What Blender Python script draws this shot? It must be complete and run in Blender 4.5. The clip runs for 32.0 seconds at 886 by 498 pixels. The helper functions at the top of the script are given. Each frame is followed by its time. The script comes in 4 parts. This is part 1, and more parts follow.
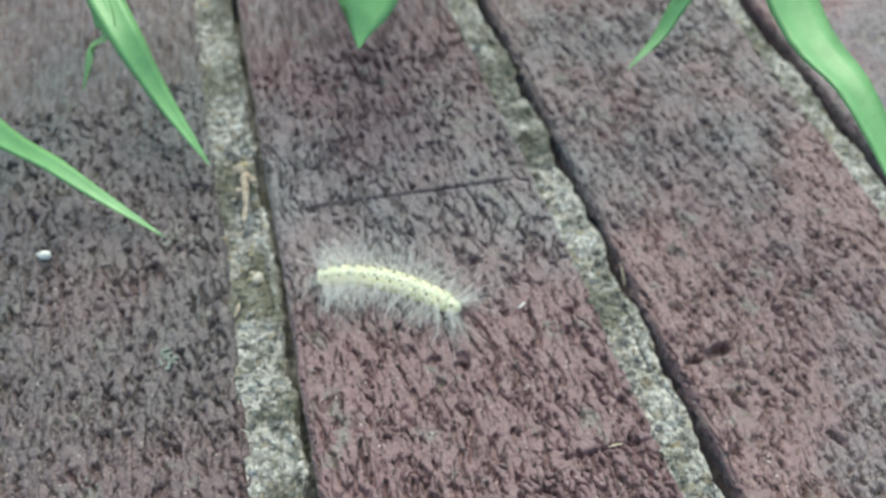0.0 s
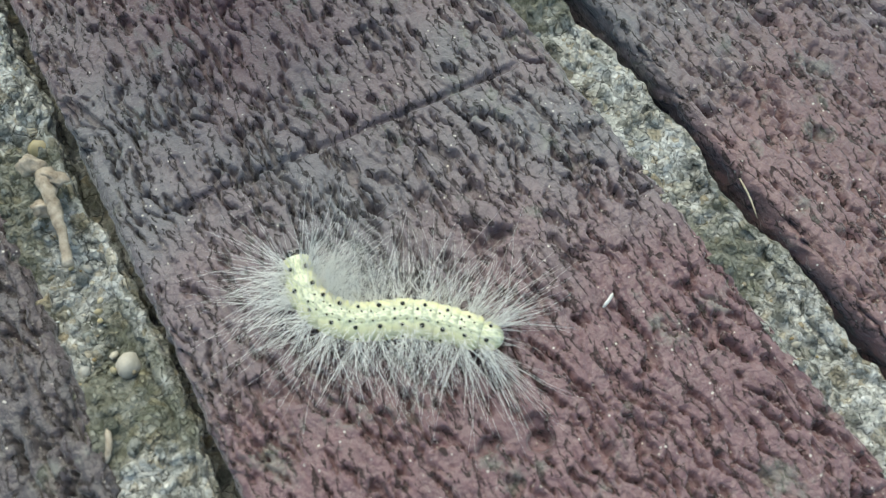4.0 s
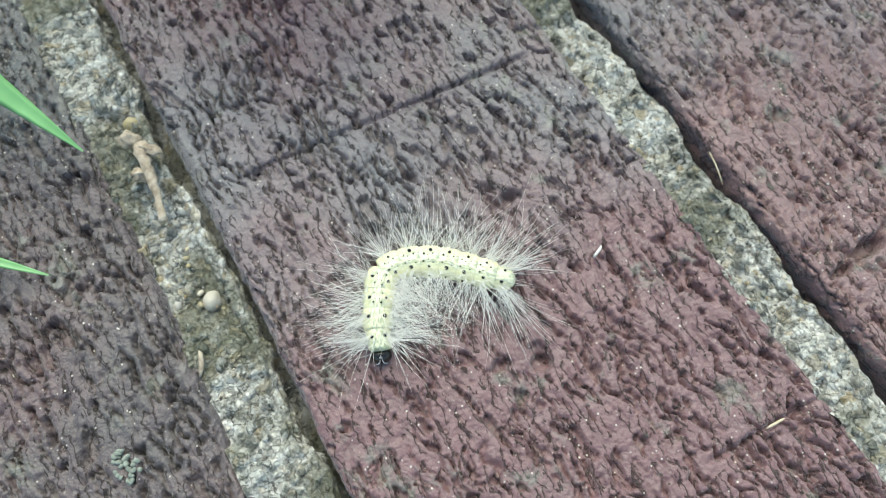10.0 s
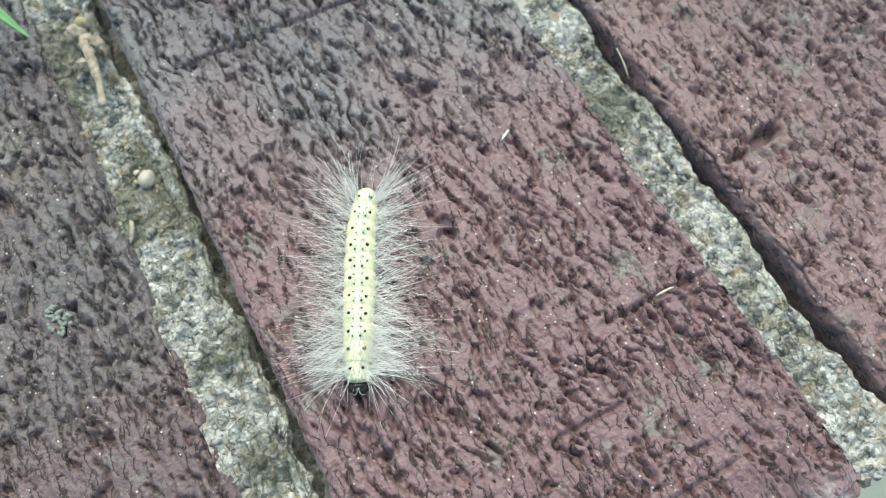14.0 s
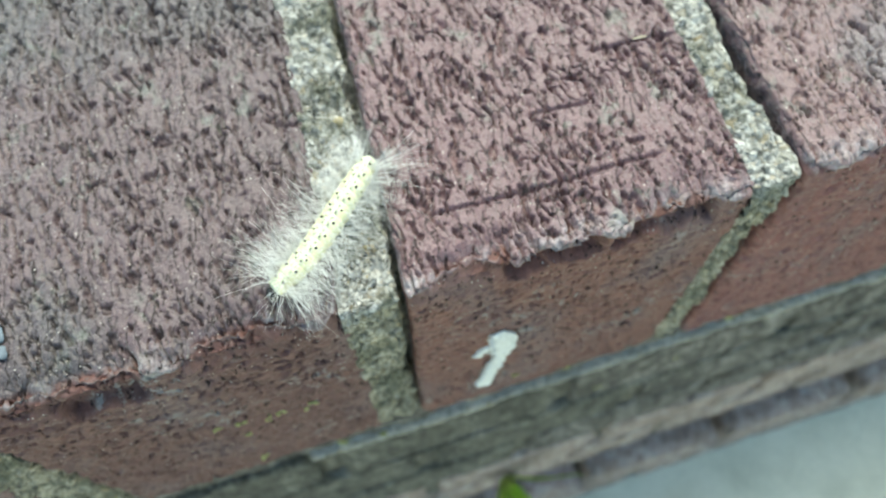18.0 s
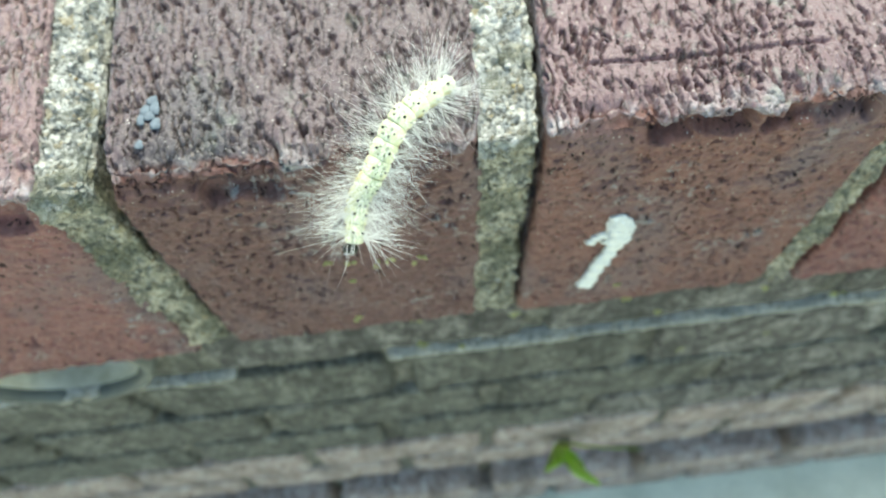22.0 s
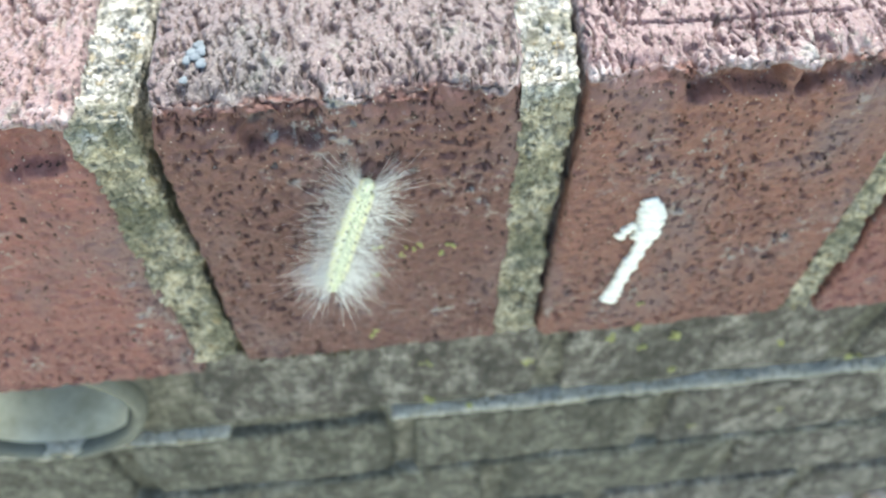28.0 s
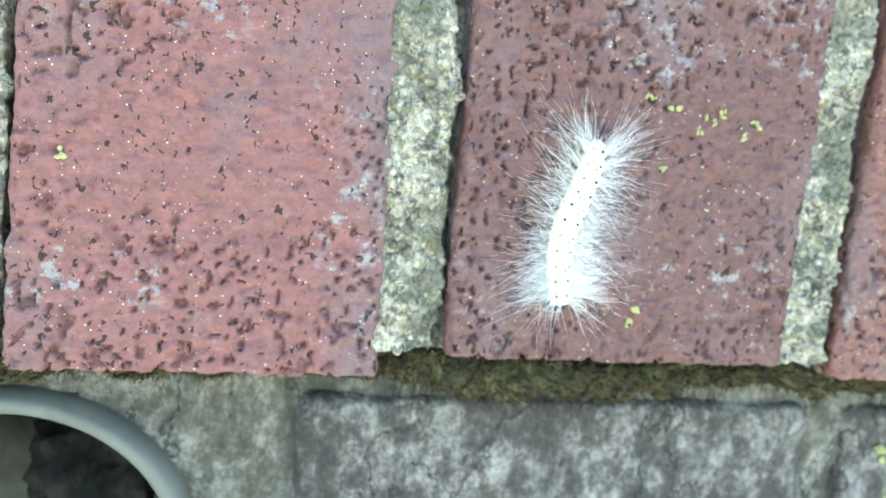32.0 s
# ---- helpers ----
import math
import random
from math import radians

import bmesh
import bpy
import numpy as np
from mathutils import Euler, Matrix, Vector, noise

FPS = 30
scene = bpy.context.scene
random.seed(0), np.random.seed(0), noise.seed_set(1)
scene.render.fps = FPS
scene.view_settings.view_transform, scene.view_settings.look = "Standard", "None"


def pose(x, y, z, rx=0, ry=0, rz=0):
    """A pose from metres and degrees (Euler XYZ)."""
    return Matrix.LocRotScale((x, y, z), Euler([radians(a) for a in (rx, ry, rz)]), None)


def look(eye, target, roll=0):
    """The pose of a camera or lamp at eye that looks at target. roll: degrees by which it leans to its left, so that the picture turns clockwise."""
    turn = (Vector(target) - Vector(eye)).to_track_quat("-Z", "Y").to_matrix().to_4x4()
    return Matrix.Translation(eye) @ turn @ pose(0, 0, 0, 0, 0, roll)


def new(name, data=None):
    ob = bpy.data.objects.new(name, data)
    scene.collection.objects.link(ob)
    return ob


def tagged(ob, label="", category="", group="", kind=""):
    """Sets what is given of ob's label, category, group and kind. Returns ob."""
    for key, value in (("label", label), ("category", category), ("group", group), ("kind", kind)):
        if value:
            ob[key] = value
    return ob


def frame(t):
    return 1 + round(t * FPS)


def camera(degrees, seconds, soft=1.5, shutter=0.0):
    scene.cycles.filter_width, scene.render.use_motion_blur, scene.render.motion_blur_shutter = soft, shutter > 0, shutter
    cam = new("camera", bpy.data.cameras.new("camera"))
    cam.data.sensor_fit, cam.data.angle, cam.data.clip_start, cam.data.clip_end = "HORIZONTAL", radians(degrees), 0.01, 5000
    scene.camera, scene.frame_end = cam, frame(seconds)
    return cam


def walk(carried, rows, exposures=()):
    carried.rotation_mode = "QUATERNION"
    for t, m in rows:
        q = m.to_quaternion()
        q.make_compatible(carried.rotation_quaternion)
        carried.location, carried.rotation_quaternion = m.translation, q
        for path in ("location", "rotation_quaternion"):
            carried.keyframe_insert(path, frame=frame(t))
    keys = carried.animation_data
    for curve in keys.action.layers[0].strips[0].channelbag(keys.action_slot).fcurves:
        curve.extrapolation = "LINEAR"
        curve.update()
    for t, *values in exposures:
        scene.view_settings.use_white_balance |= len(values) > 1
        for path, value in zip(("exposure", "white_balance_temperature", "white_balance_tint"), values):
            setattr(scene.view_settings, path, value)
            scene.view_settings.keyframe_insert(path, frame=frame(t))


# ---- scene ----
cam = camera(56.31, 32.0, soft=1.0)
cam.data.dof.use_dof, cam.data.dof.focus_distance, cam.data.dof.aperture_fstop = True, 0.109, 26.0
# seconds; eye in metres; yaw, pitch, roll in degrees
PATH = [
    (0, 0.0229, -0.0068, 0.5476, -18.48, -55.81, 1.15),
    (0.5, 0.0100, -0.0103, 0.5267, -20.75, -56.22, 2.78),
    (1, 0.0145, 0.0095, 0.5310, -23.86, -58.17, 4.76),
    (1.5, 0.0196, 0.0267, 0.5137, -27.56, -60.64, 4.16),
    (2, 0.0186, 0.0401, 0.5058, -31.19, -62.65, 2.77),
    (2.5, 0.0252, 0.0538, 0.4951, -35.45, -65.03, 4.86),
    (3, 0.0292, 0.0570, 0.4952, -35.20, -67.09, 4.27),
    (3.5, 0.0312, 0.0519, 0.4922, -35.48, -68.20, 3.32),
    (4, 0.0319, 0.0571, 0.4928, -36.72, -68.97, 3.72),
    (4.5, 0.0310, 0.0576, 0.4967, -35.76, -69.65, 2.80),
    (6.5, 0.0322, 0.0581, 0.5015, -34.65, -71.16, 1.91),
    (7, 0.0330, 0.0558, 0.5024, -34.13, -71.92, 1.15),
    (7.5, 0.0302, 0.0550, 0.5061, -35.29, -71.20, 3.08),
    (8, 0.0294, 0.0565, 0.5090, -35.91, -71.57, 3.51),
    (8.5, 0.0286, 0.0548, 0.5106, -35.48, -72.21, 2.78),
    (9, 0.0269, 0.0536, 0.5124, -35.60, -72.38, 2.84),
    (9.5, 0.0270, 0.0520, 0.5133, -34.94, -72.12, 2.16),
    (10, 0.0261, 0.0523, 0.5147, -35.25, -72.30, 2.64),
    (10.5, 0.0279, 0.0520, 0.5170, -34.72, -72.63, 2.17),
    (11, 0.0269, 0.0503, 0.5156, -34.35, -72.36, 1.80),
    (11.5, 0.0270, 0.0487, 0.5146, -34.96, -72.70, 2.18),
    (12, 0.0238, 0.0454, 0.5158, -35.84, -72.01, 3.19),
    (12.5, 0.0219, 0.0421, 0.5170, -36.36, -71.64, 3.81),
    (13, 0.0263, 0.0406, 0.5182, -35.86, -71.64, 3.27),
    (13.5, 0.0293, 0.0349, 0.5166, -32.14, -71.36, -0.34),
    (14, 0.0290, 0.0250, 0.5162, -29.24, -71.38, -2.44),
    (14.5, 0.0282, 0.0150, 0.5180, -27.10, -71.41, -3.67),
    (15, 0.0200, 0.0021, 0.5192, -25.21, -70.41, -3.55),
    (15.5, 0.0157, -0.0088, 0.5206, -23.98, -70.20, -3.63),
    (17.5, 0.0108, -0.0492, 0.5339, -15.18, -67.34, -4.79),
    (18, 0.0101, -0.0483, 0.5322, -13.03, -66.91, -4.86),
    (18.5, 0.0122, -0.0537, 0.5271, -10.35, -67.07, -5.06),
    (19, 0.0121, -0.0626, 0.5282, -6.79, -66.74, -6.33),
    (19.5, 0.0026, -0.0682, 0.5279, -4.00, -66.53, -6.40),
    (20, -0.0051, -0.0661, 0.5300, -2.71, -66.28, -6.19),
    (20.5, -0.0057, -0.0660, 0.5282, -1.87, -66.39, -6.44),
    (21, -0.0017, -0.0690, 0.5265, -1.18, -66.53, -7.38),
    (21.5, -0.0056, -0.0710, 0.5246, -0.84, -66.62, -6.67),
    (22, -0.0063, -0.0710, 0.5223, -0.36, -66.76, -6.61),
    (22.5, -0.0030, -0.0698, 0.5234, -0.61, -66.79, -6.59),
    (23, -0.0027, -0.0668, 0.5223, -0.66, -66.93, -6.04),
    (23.5, -0.0004, -0.0670, 0.5193, -0.25, -67.14, -6.31),
    (24, 0.0006, -0.0646, 0.5186, 0.78, -67.43, -7.20),
    (24.5, 0.0000, -0.0658, 0.5150, 1.14, -67.24, -8.37),
    (25, -0.0047, -0.0762, 0.5213, -0.04, -66.16, -7.08),
    (25.5, -0.0087, -0.0857, 0.5134, -2.43, -63.93, -5.29),
    (27.5, -0.0143, -0.0983, 0.5076, -3.16, -60.76, -2.26),
    (28, -0.0214, -0.1016, 0.5011, -5.18, -55.50, -1.08),
    (28.5, -0.0198, -0.1112, 0.4827, -2.43, -54.09, -1.63),
    (29, -0.0274, -0.1185, 0.4735, -3.15, -50.50, -2.65),
    (29.5, -0.0215, -0.1165, 0.4613, -3.75, -46.29, -1.57),
    (30, -0.0093, -0.1320, 0.4194, 2.44, -42.06, -4.24),
    (30.5, -0.0233, -0.1225, 0.3940, 3.95, -31.08, -1.72),
    (31, -0.0638, -0.1371, 0.3504, -1.50, -15.26, 0.04),
    (31.5, -0.0760, -0.1426, 0.3365, -6.62, -4.78, 4.65),
    (32, -0.0919, -0.1363, 0.3473, -11.11, -7.56, 4.73),
]


def eye_pose(x, y, z, yaw, pitch, roll):
    return pose(x, y, z, 0, 0, yaw) @ pose(0, 0, 0, 90 + pitch, 0, 0) @ pose(0, 0, 0, 0, 0, roll)


walk(cam, [(t, eye_pose(*row)) for t, *row in PATH], [(0, 0.90, 7000, -3), (2, 0.74, 7000, -4), (4, 0.69, 7000, -3), (8, 1.0, 7000, -4), (15, 1.1, 7000, -4), (19, 1.38, 7100, -8), (25, 1.75, 7150, -6), (28, 2.0, 7250, 3), (30, 2.0, 7700, 9), (31, 2.27, 6650, 6), (32, 2.8, 6200, 2)])

# ---- light ----
world = bpy.data.worlds.new("sky")
scene.world = world
world.use_nodes = True
sky = world.node_tree.nodes.new("ShaderNodeTexSky")
sky.sky_type, sky.sun_disc = "NISHITA", False
sky.sun_elevation, sky.sun_rotation = radians(58), radians(23)
world.node_tree.links.new(sky.outputs[0], world.node_tree.nodes["Background"].inputs[0])
world.node_tree.nodes["Background"].inputs[1].default_value = 0.15
sun = new("sun", bpy.data.lights.new("sun", "SUN"))
sun.data.energy, sun.data.angle, sun.data.color = 2.4, radians(55), (1.0, 0.96, 0.90)
sun.matrix_basis = look((0.38, 0.9, 1.6), (0, 0, 0))

# ---- plan, metres ----
TOP = 0.40        # top of the wall above the ground
FOOT = -0.14      # ground at the foot of the wall
LOWER = 0.013     # how far the courses below the cap stand back
LEAN = 0.025      # lean of the cap joints
LEANS = {2: 0.0}  # a joint that stands straighter
CAP = 0.0905      # height of the cap bricks
CAPS = {1: 0.0945, 3: 0.0925, 4: 0.0940}
# joints of the cap: left and right edge at the front, and how they drift towards the back
JOINTS = [
    (-0.2125, -0.2015, 0.0, 0.0), (-0.1430, -0.1318, 0.01, 0.0), (-0.0750, -0.0632, 0.025, 0.0), (0.0035, 0.0145, 0.064, 0.0),
    (0.0805, 0.0903, 0.003, 0.0), (0.1525, 0.1605, 0.0, 0.0), (0.2245, 0.2340, 0.0, 0.0), (0.2970, 0.3070, 0.0, 0.0),
]
DEEP = 0.25


# ---- noise ----
TABLE = np.random.RandomState(7).rand(1 << 18)


def lattice(i, j, k, seed):
    return TABLE[(((i & 63) << 12) | ((j & 63) << 6) | (k & 63)) ^ ((seed * 40503) & 0x3FFFF)]


def value_noise(p, seed=0):
    """Smooth noise 0..1 at an array of points."""
    c = np.floor(p).astype(np.int64)
    f = p - c
    f = f * f * (3 - 2 * f)
    out = 0
    for dx in (0, 1):
        for dy in (0, 1):
            for dz in (0, 1):
                w = (f[:, 0] if dx else 1 - f[:, 0]) * (f[:, 1] if dy else 1 - f[:, 1]) * (f[:, 2] if dz else 1 - f[:, 2])
                out = out + w * lattice(c[:, 0] + dx, c[:, 1] + dy, c[:, 2] + dz, seed)
    return out


def fbm(p, size, octaves=3, seed=0):
    p = p / np.asarray(size, float)
    out, a, total = 0, 1.0, 0.0
    for n in range(octaves):
        out, total = out + a * value_noise(p * 2 ** n + 17.3 * n, seed + n), total + a
        a *= 0.5
    return out / total


def plates(x, y, wide, long, seed):
    """Cells of uneven plates: a random level for each, the closeness of its border, and the way across it."""
    u, w = x / wide, y / long
    i, j = np.floor(u).astype(np.int64), np.floor(w).astype(np.int64)
    best, second = np.full(len(u), 9.0), np.full(len(u), 9.0)
    level, across = np.zeros(len(u)), np.zeros(len(u))
    for a in (-1, 0, 1):
        for b in (-1, 0, 1):
            px = i + a + 0.5 + 0.85 * (lattice(i + a, j + b, 1, seed) - 0.5)
            py = j + b + 0.5 + 0.85 * (lattice(i + a, j + b, 2, seed) - 0.5)
            d = (u - px) ** 2 + (w - py) ** 2
            near = d < best
            second = np.where(near, best, np.minimum(second, d))
            best = np.where(near, d, best)
            level = np.where(near, lattice(i + a, j + b, 3, seed), level)
            across = np.where(near, u - px, across)
    return level, np.sqrt(second) - np.sqrt(best), across


def step(a, b, v):
    v = np.clip((v - a) / (b - a), 0, 1)
    return v * v * (3 - 2 * v)


# ---- materials ----
def material(name, roughness=0.9):
    m = bpy.data.materials.new(name)
    m.use_nodes = True
    m.node_tree.nodes["Principled BSDF"].inputs["Roughness"].default_value = roughness
    return m


class Nodes:
    """Short hands for building a node tree."""

    def __init__(self, m):
        self.tree, self.shader = m.node_tree, m.node_tree.nodes["Principled BSDF"]
        self.place = self.tree.nodes.new("ShaderNodeTexCoord").outputs["Object"]

    def put(self, kind, **inputs):
        node = self.tree.nodes.new("ShaderNode" + kind)
        for key, value in inputs.items():
            self.join(value, node.inputs[key.replace("_", " ")])
        return node

    def join(self, value, socket):
        if isinstance(value, bpy.types.NodeSocket):
            self.tree.links.new(value, socket)
        else:
            socket.default_value = value

    def noise(self, size, detail=4, rough=0.6, stretch=(1, 1, 1), shift=0.0, bent=0.0):
        at = self.put("Mapping", Vector=self.place, Scale=stretch, Location=(shift, shift, shift), Rotation=(0, 0, -0.25 if bent else 0)).outputs[0]
        return self.put("TexNoise", Vector=at, Scale=1 / size, Detail=float(detail), Roughness=rough, Distortion=bent).outputs["Fac"]

    def cells(self, size, out="Color", feature="F1"):
        node = self.put("TexVoronoi", Vector=self.place, Scale=1 / size)
        node.feature = feature
        return node.outputs[out]

    def flakes(self, size, turn=0.0, warp=0.0006, shift=0.0):
        """Ragged cells of the given size along x, y, z: a random value each, and the distance to the border."""
        sway = self.put("TexNoise", Vector=self.place, Scale=1 / (0.45 * max(size)), Detail=4.0, Roughness=0.65).outputs["Color"]
        sway = self.put("VectorMath", Vector=sway)
        sway.operation, sway.inputs[1].default_value, sway.inputs[2].default_value = "MULTIPLY_ADD", (2 * warp,) * 3, (-warp,) * 3
        at = self.put("VectorMath", Vector=self.place)
        self.join(sway.outputs[0], at.inputs[1])
        at = self.put("Mapping", Vector=at.outputs[0], Rotation=(0, 0, turn), Location=(shift, shift, shift)).outputs[0]
        at = self.put("Mapping", Vector=at, Scale=tuple(1 / a for a in size)).outputs[0]
        one, two = self.put("TexVoronoi", Vector=at, Scale=1.0), self.put("TexVoronoi", Vector=at, Scale=1.0)
        two.feature = "DISTANCE_TO_EDGE"
        way = self.put("VectorMath", Vector=at)
        way.operation = "SUBTRACT"
        self.join(one.outputs["Position"], way.inputs[1])
        return self.put("SeparateColor", Color=one.outputs["Color"]).outputs, two.outputs["Distance"], self.put("SeparateXYZ", Vector=way.outputs[0]).outputs[0]

    def ramp(self, value, *stops):
        node = self.put("ValToRGB", Fac=value)
        ramp = node.color_ramp
        while len(ramp.elements) < len(stops):
            ramp.elements.new(0.5)
        for e, (at, colour) in zip(ramp.elements, stops):
            e.position, e.color = at, (*colour, 1) if len(colour) == 3 else colour
        return node.outputs[0]

    def mix(self, fac, a, b, mode="MIX"):
        node = self.tree.nodes.new("ShaderNodeMix")
        node.data_type, node.blend_type = "RGBA", mode
        for value, n in ((fac, 0), (a, 6), (b, 7)):
            if isinstance(value, tuple) and len(value) == 3:
                value = (*value, 1)
            self.join(value, node.inputs[n])
        return node.outputs[2]

    def grey(self, value, low, high):
        return self.put("MapRange", Value=value, From_Min=low, From_Max=high).outputs[0]

    def bump(self, height, distance, strength=1.0, base=None):
        node = self.put("Bump", Height=height, Distance=distance, Strength=strength)
        if base is not None:
            self.join(base, node.inputs["Normal"])
        return node.outputs[0]

    def done(self, colour, roughness=None, normal=None):
        self.join(colour, self.shader.inputs["Base Color"])
        if roughness is not None:
            self.join(roughness, self.shader.inputs["Roughness"])
        if normal is not None:
            self.join(normal, self.shader.inputs["Normal"])


def brick_material(name, red, dark, share, face, band=0.0, span=(0.07, 0.098, 0.135, 0.165)):
    """Fired clay: weathered purple-red top, grey flashed band, redder front end, pale dust, cracks and pores coloured
    dark for dirt and shade.
    """
    m = material(name)
    n = Nodes(m)
    xyz = n.put("SeparateXYZ", Vector=n.place).outputs
    patch = n.noise(0.045, 3, 0.6, (1, 0.8, 1), 3.1)
    if band:
        wide = n.ramp(xyz[1], (span[0], (0, 0, 0)), (span[1], (band, band, band)), (span[2], (band, band, band)), (span[3], (0, 0, 0)))
        patch = n.mix(1.0, patch, wide, "ADD")
    grain = n.noise(0.0022, 4, 0.65)
    fine = n.noise(0.0006, 3, 0.6)
    body = n.mix(n.grey(grain, 0.32, 0.68), tuple(0.86 * c for c in red), tuple(min(1, 1.14 * c) for c in red))
    body = n.mix(n.grey(patch, share - 0.04, share + 0.22), body, n.mix(n.grey(grain, 0.3, 0.7), tuple(0.8 * c for c in dark), dark))
    low = n.grey(n.mix(1.0, xyz[2], n.mix(1.0, n.noise(0.004, 3), (0.0022, 0.0022, 0.0022), "MULTIPLY"), "SUBTRACT"), TOP - 0.0026, TOP - 0.0034)
    face_on = n.mix(1.0, low, n.grey(xyz[1], 0.0055, 0.0040), "MULTIPLY")
    fresh = n.mix(n.grey(n.noise(0.0032, 6, 0.75, (1, 1, 1.5), 2.0), 0.36, 0.62), tuple(0.66 * c for c in face), tuple(1.08 * c for c in face))
    fresh = n.mix(n.grey(n.noise(0.028, 4, 0.6, (1.4, 1, 0.8), 31.0), 0.48, 0.70), fresh, (0.150, 0.090, 0.086))
    lime = n.mix(1.0, n.grey(n.noise(0.0030, 5, 0.7, (1, 1, 1), 8.0), 0.55, 0.62), n.grey(n.noise(0.024, 3, 0.6, (1, 1, 1), 51.0), 0.52, 0.64), "MULTIPLY")
    fresh = n.mix(lime, fresh, (0.27, 0.25, 0.235))
    body = n.mix(face_on, body, fresh)
    top = n.mix(1.0, (1.0, 1.0, 1.0), face_on, "SUBTRACT")
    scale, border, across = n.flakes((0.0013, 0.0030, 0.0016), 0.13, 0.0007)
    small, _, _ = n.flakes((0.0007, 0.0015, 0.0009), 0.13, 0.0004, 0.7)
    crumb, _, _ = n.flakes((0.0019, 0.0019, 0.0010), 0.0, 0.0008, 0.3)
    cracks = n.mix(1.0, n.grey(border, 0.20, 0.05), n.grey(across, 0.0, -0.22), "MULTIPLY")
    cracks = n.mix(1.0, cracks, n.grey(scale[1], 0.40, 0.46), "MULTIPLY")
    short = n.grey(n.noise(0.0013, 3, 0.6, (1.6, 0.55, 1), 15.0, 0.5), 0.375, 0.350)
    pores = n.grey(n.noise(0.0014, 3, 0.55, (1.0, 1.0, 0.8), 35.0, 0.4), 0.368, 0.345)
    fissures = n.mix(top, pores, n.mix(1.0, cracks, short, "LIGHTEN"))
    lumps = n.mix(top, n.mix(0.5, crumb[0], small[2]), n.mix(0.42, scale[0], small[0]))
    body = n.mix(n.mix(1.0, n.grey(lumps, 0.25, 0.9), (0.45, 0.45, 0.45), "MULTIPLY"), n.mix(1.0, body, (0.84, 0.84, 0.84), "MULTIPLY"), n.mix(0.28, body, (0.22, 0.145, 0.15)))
    # near-black cracks and pores: some dirt, and crevice shade put into the colour
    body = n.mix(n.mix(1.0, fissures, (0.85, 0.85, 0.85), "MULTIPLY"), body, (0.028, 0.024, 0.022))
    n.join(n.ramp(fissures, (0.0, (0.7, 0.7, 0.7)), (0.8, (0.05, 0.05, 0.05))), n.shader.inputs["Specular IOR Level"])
    # pale worn front rim, with the glare on the edge put into its colour
    rim = n.mix(1.0, n.mix(1.0, n.grey(xyz[1], 0.0062, 0.0020), top, "MULTIPLY"), n.grey(n.noise(0.005, 5, 0.7, (1, 1, 1), 27.0), 0.42, 0.62), "MULTIPLY")
    body = n.mix(n.mix(1.0, rim, (0.65, 0.65, 0.65), "MULTIPLY"), body, (0.36, 0.34, 0.35))
    n.join(n.mix(1.0, top, (0.30, 0.30, 0.30), "MULTIPLY"), n.shader.inputs["Sheen Weight"])
    n.shader.inputs["Sheen Roughness"].default_value = 0.45
    dust = n.mix(1.0, n.grey(n.noise(0.007, 6, 0.7, (1, 1, 1), 61.0), 0.57, 0.66), n.mix(1.0, top, (0.6, 0.6, 0.6), "MULTIPLY"), "MULTIPLY")
    body = n.mix(dust, body, n.mix(n.grey(fine, 0.35, 0.65), (0.075, 0.082, 0.062), (0.19, 0.195, 0.165)))
    # pale specks: tiny glints painted as colour
    some = n.grey(n.noise(0.004, 2, 0.5, (1, 1, 1), 21.0), 0.50, 0.58)
    specks = n.grey(n.cells(0.0011, "Distance"), 0.16, 0.10)
    both = n.mix(1.0, some, specks, "MULTIPLY")
    body = n.mix(both, body, (0.50, 0.46, 0.40))
    gloss = n.mix(top, (0.78, 0.78, 0.78), n.ramp(grain, (0.3, (0.38, 0.38, 0.38)), (0.7, (0.54, 0.54, 0.54))))
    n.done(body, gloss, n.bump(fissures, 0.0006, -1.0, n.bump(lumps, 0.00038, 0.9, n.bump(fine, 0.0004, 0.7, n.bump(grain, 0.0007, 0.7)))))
    return m


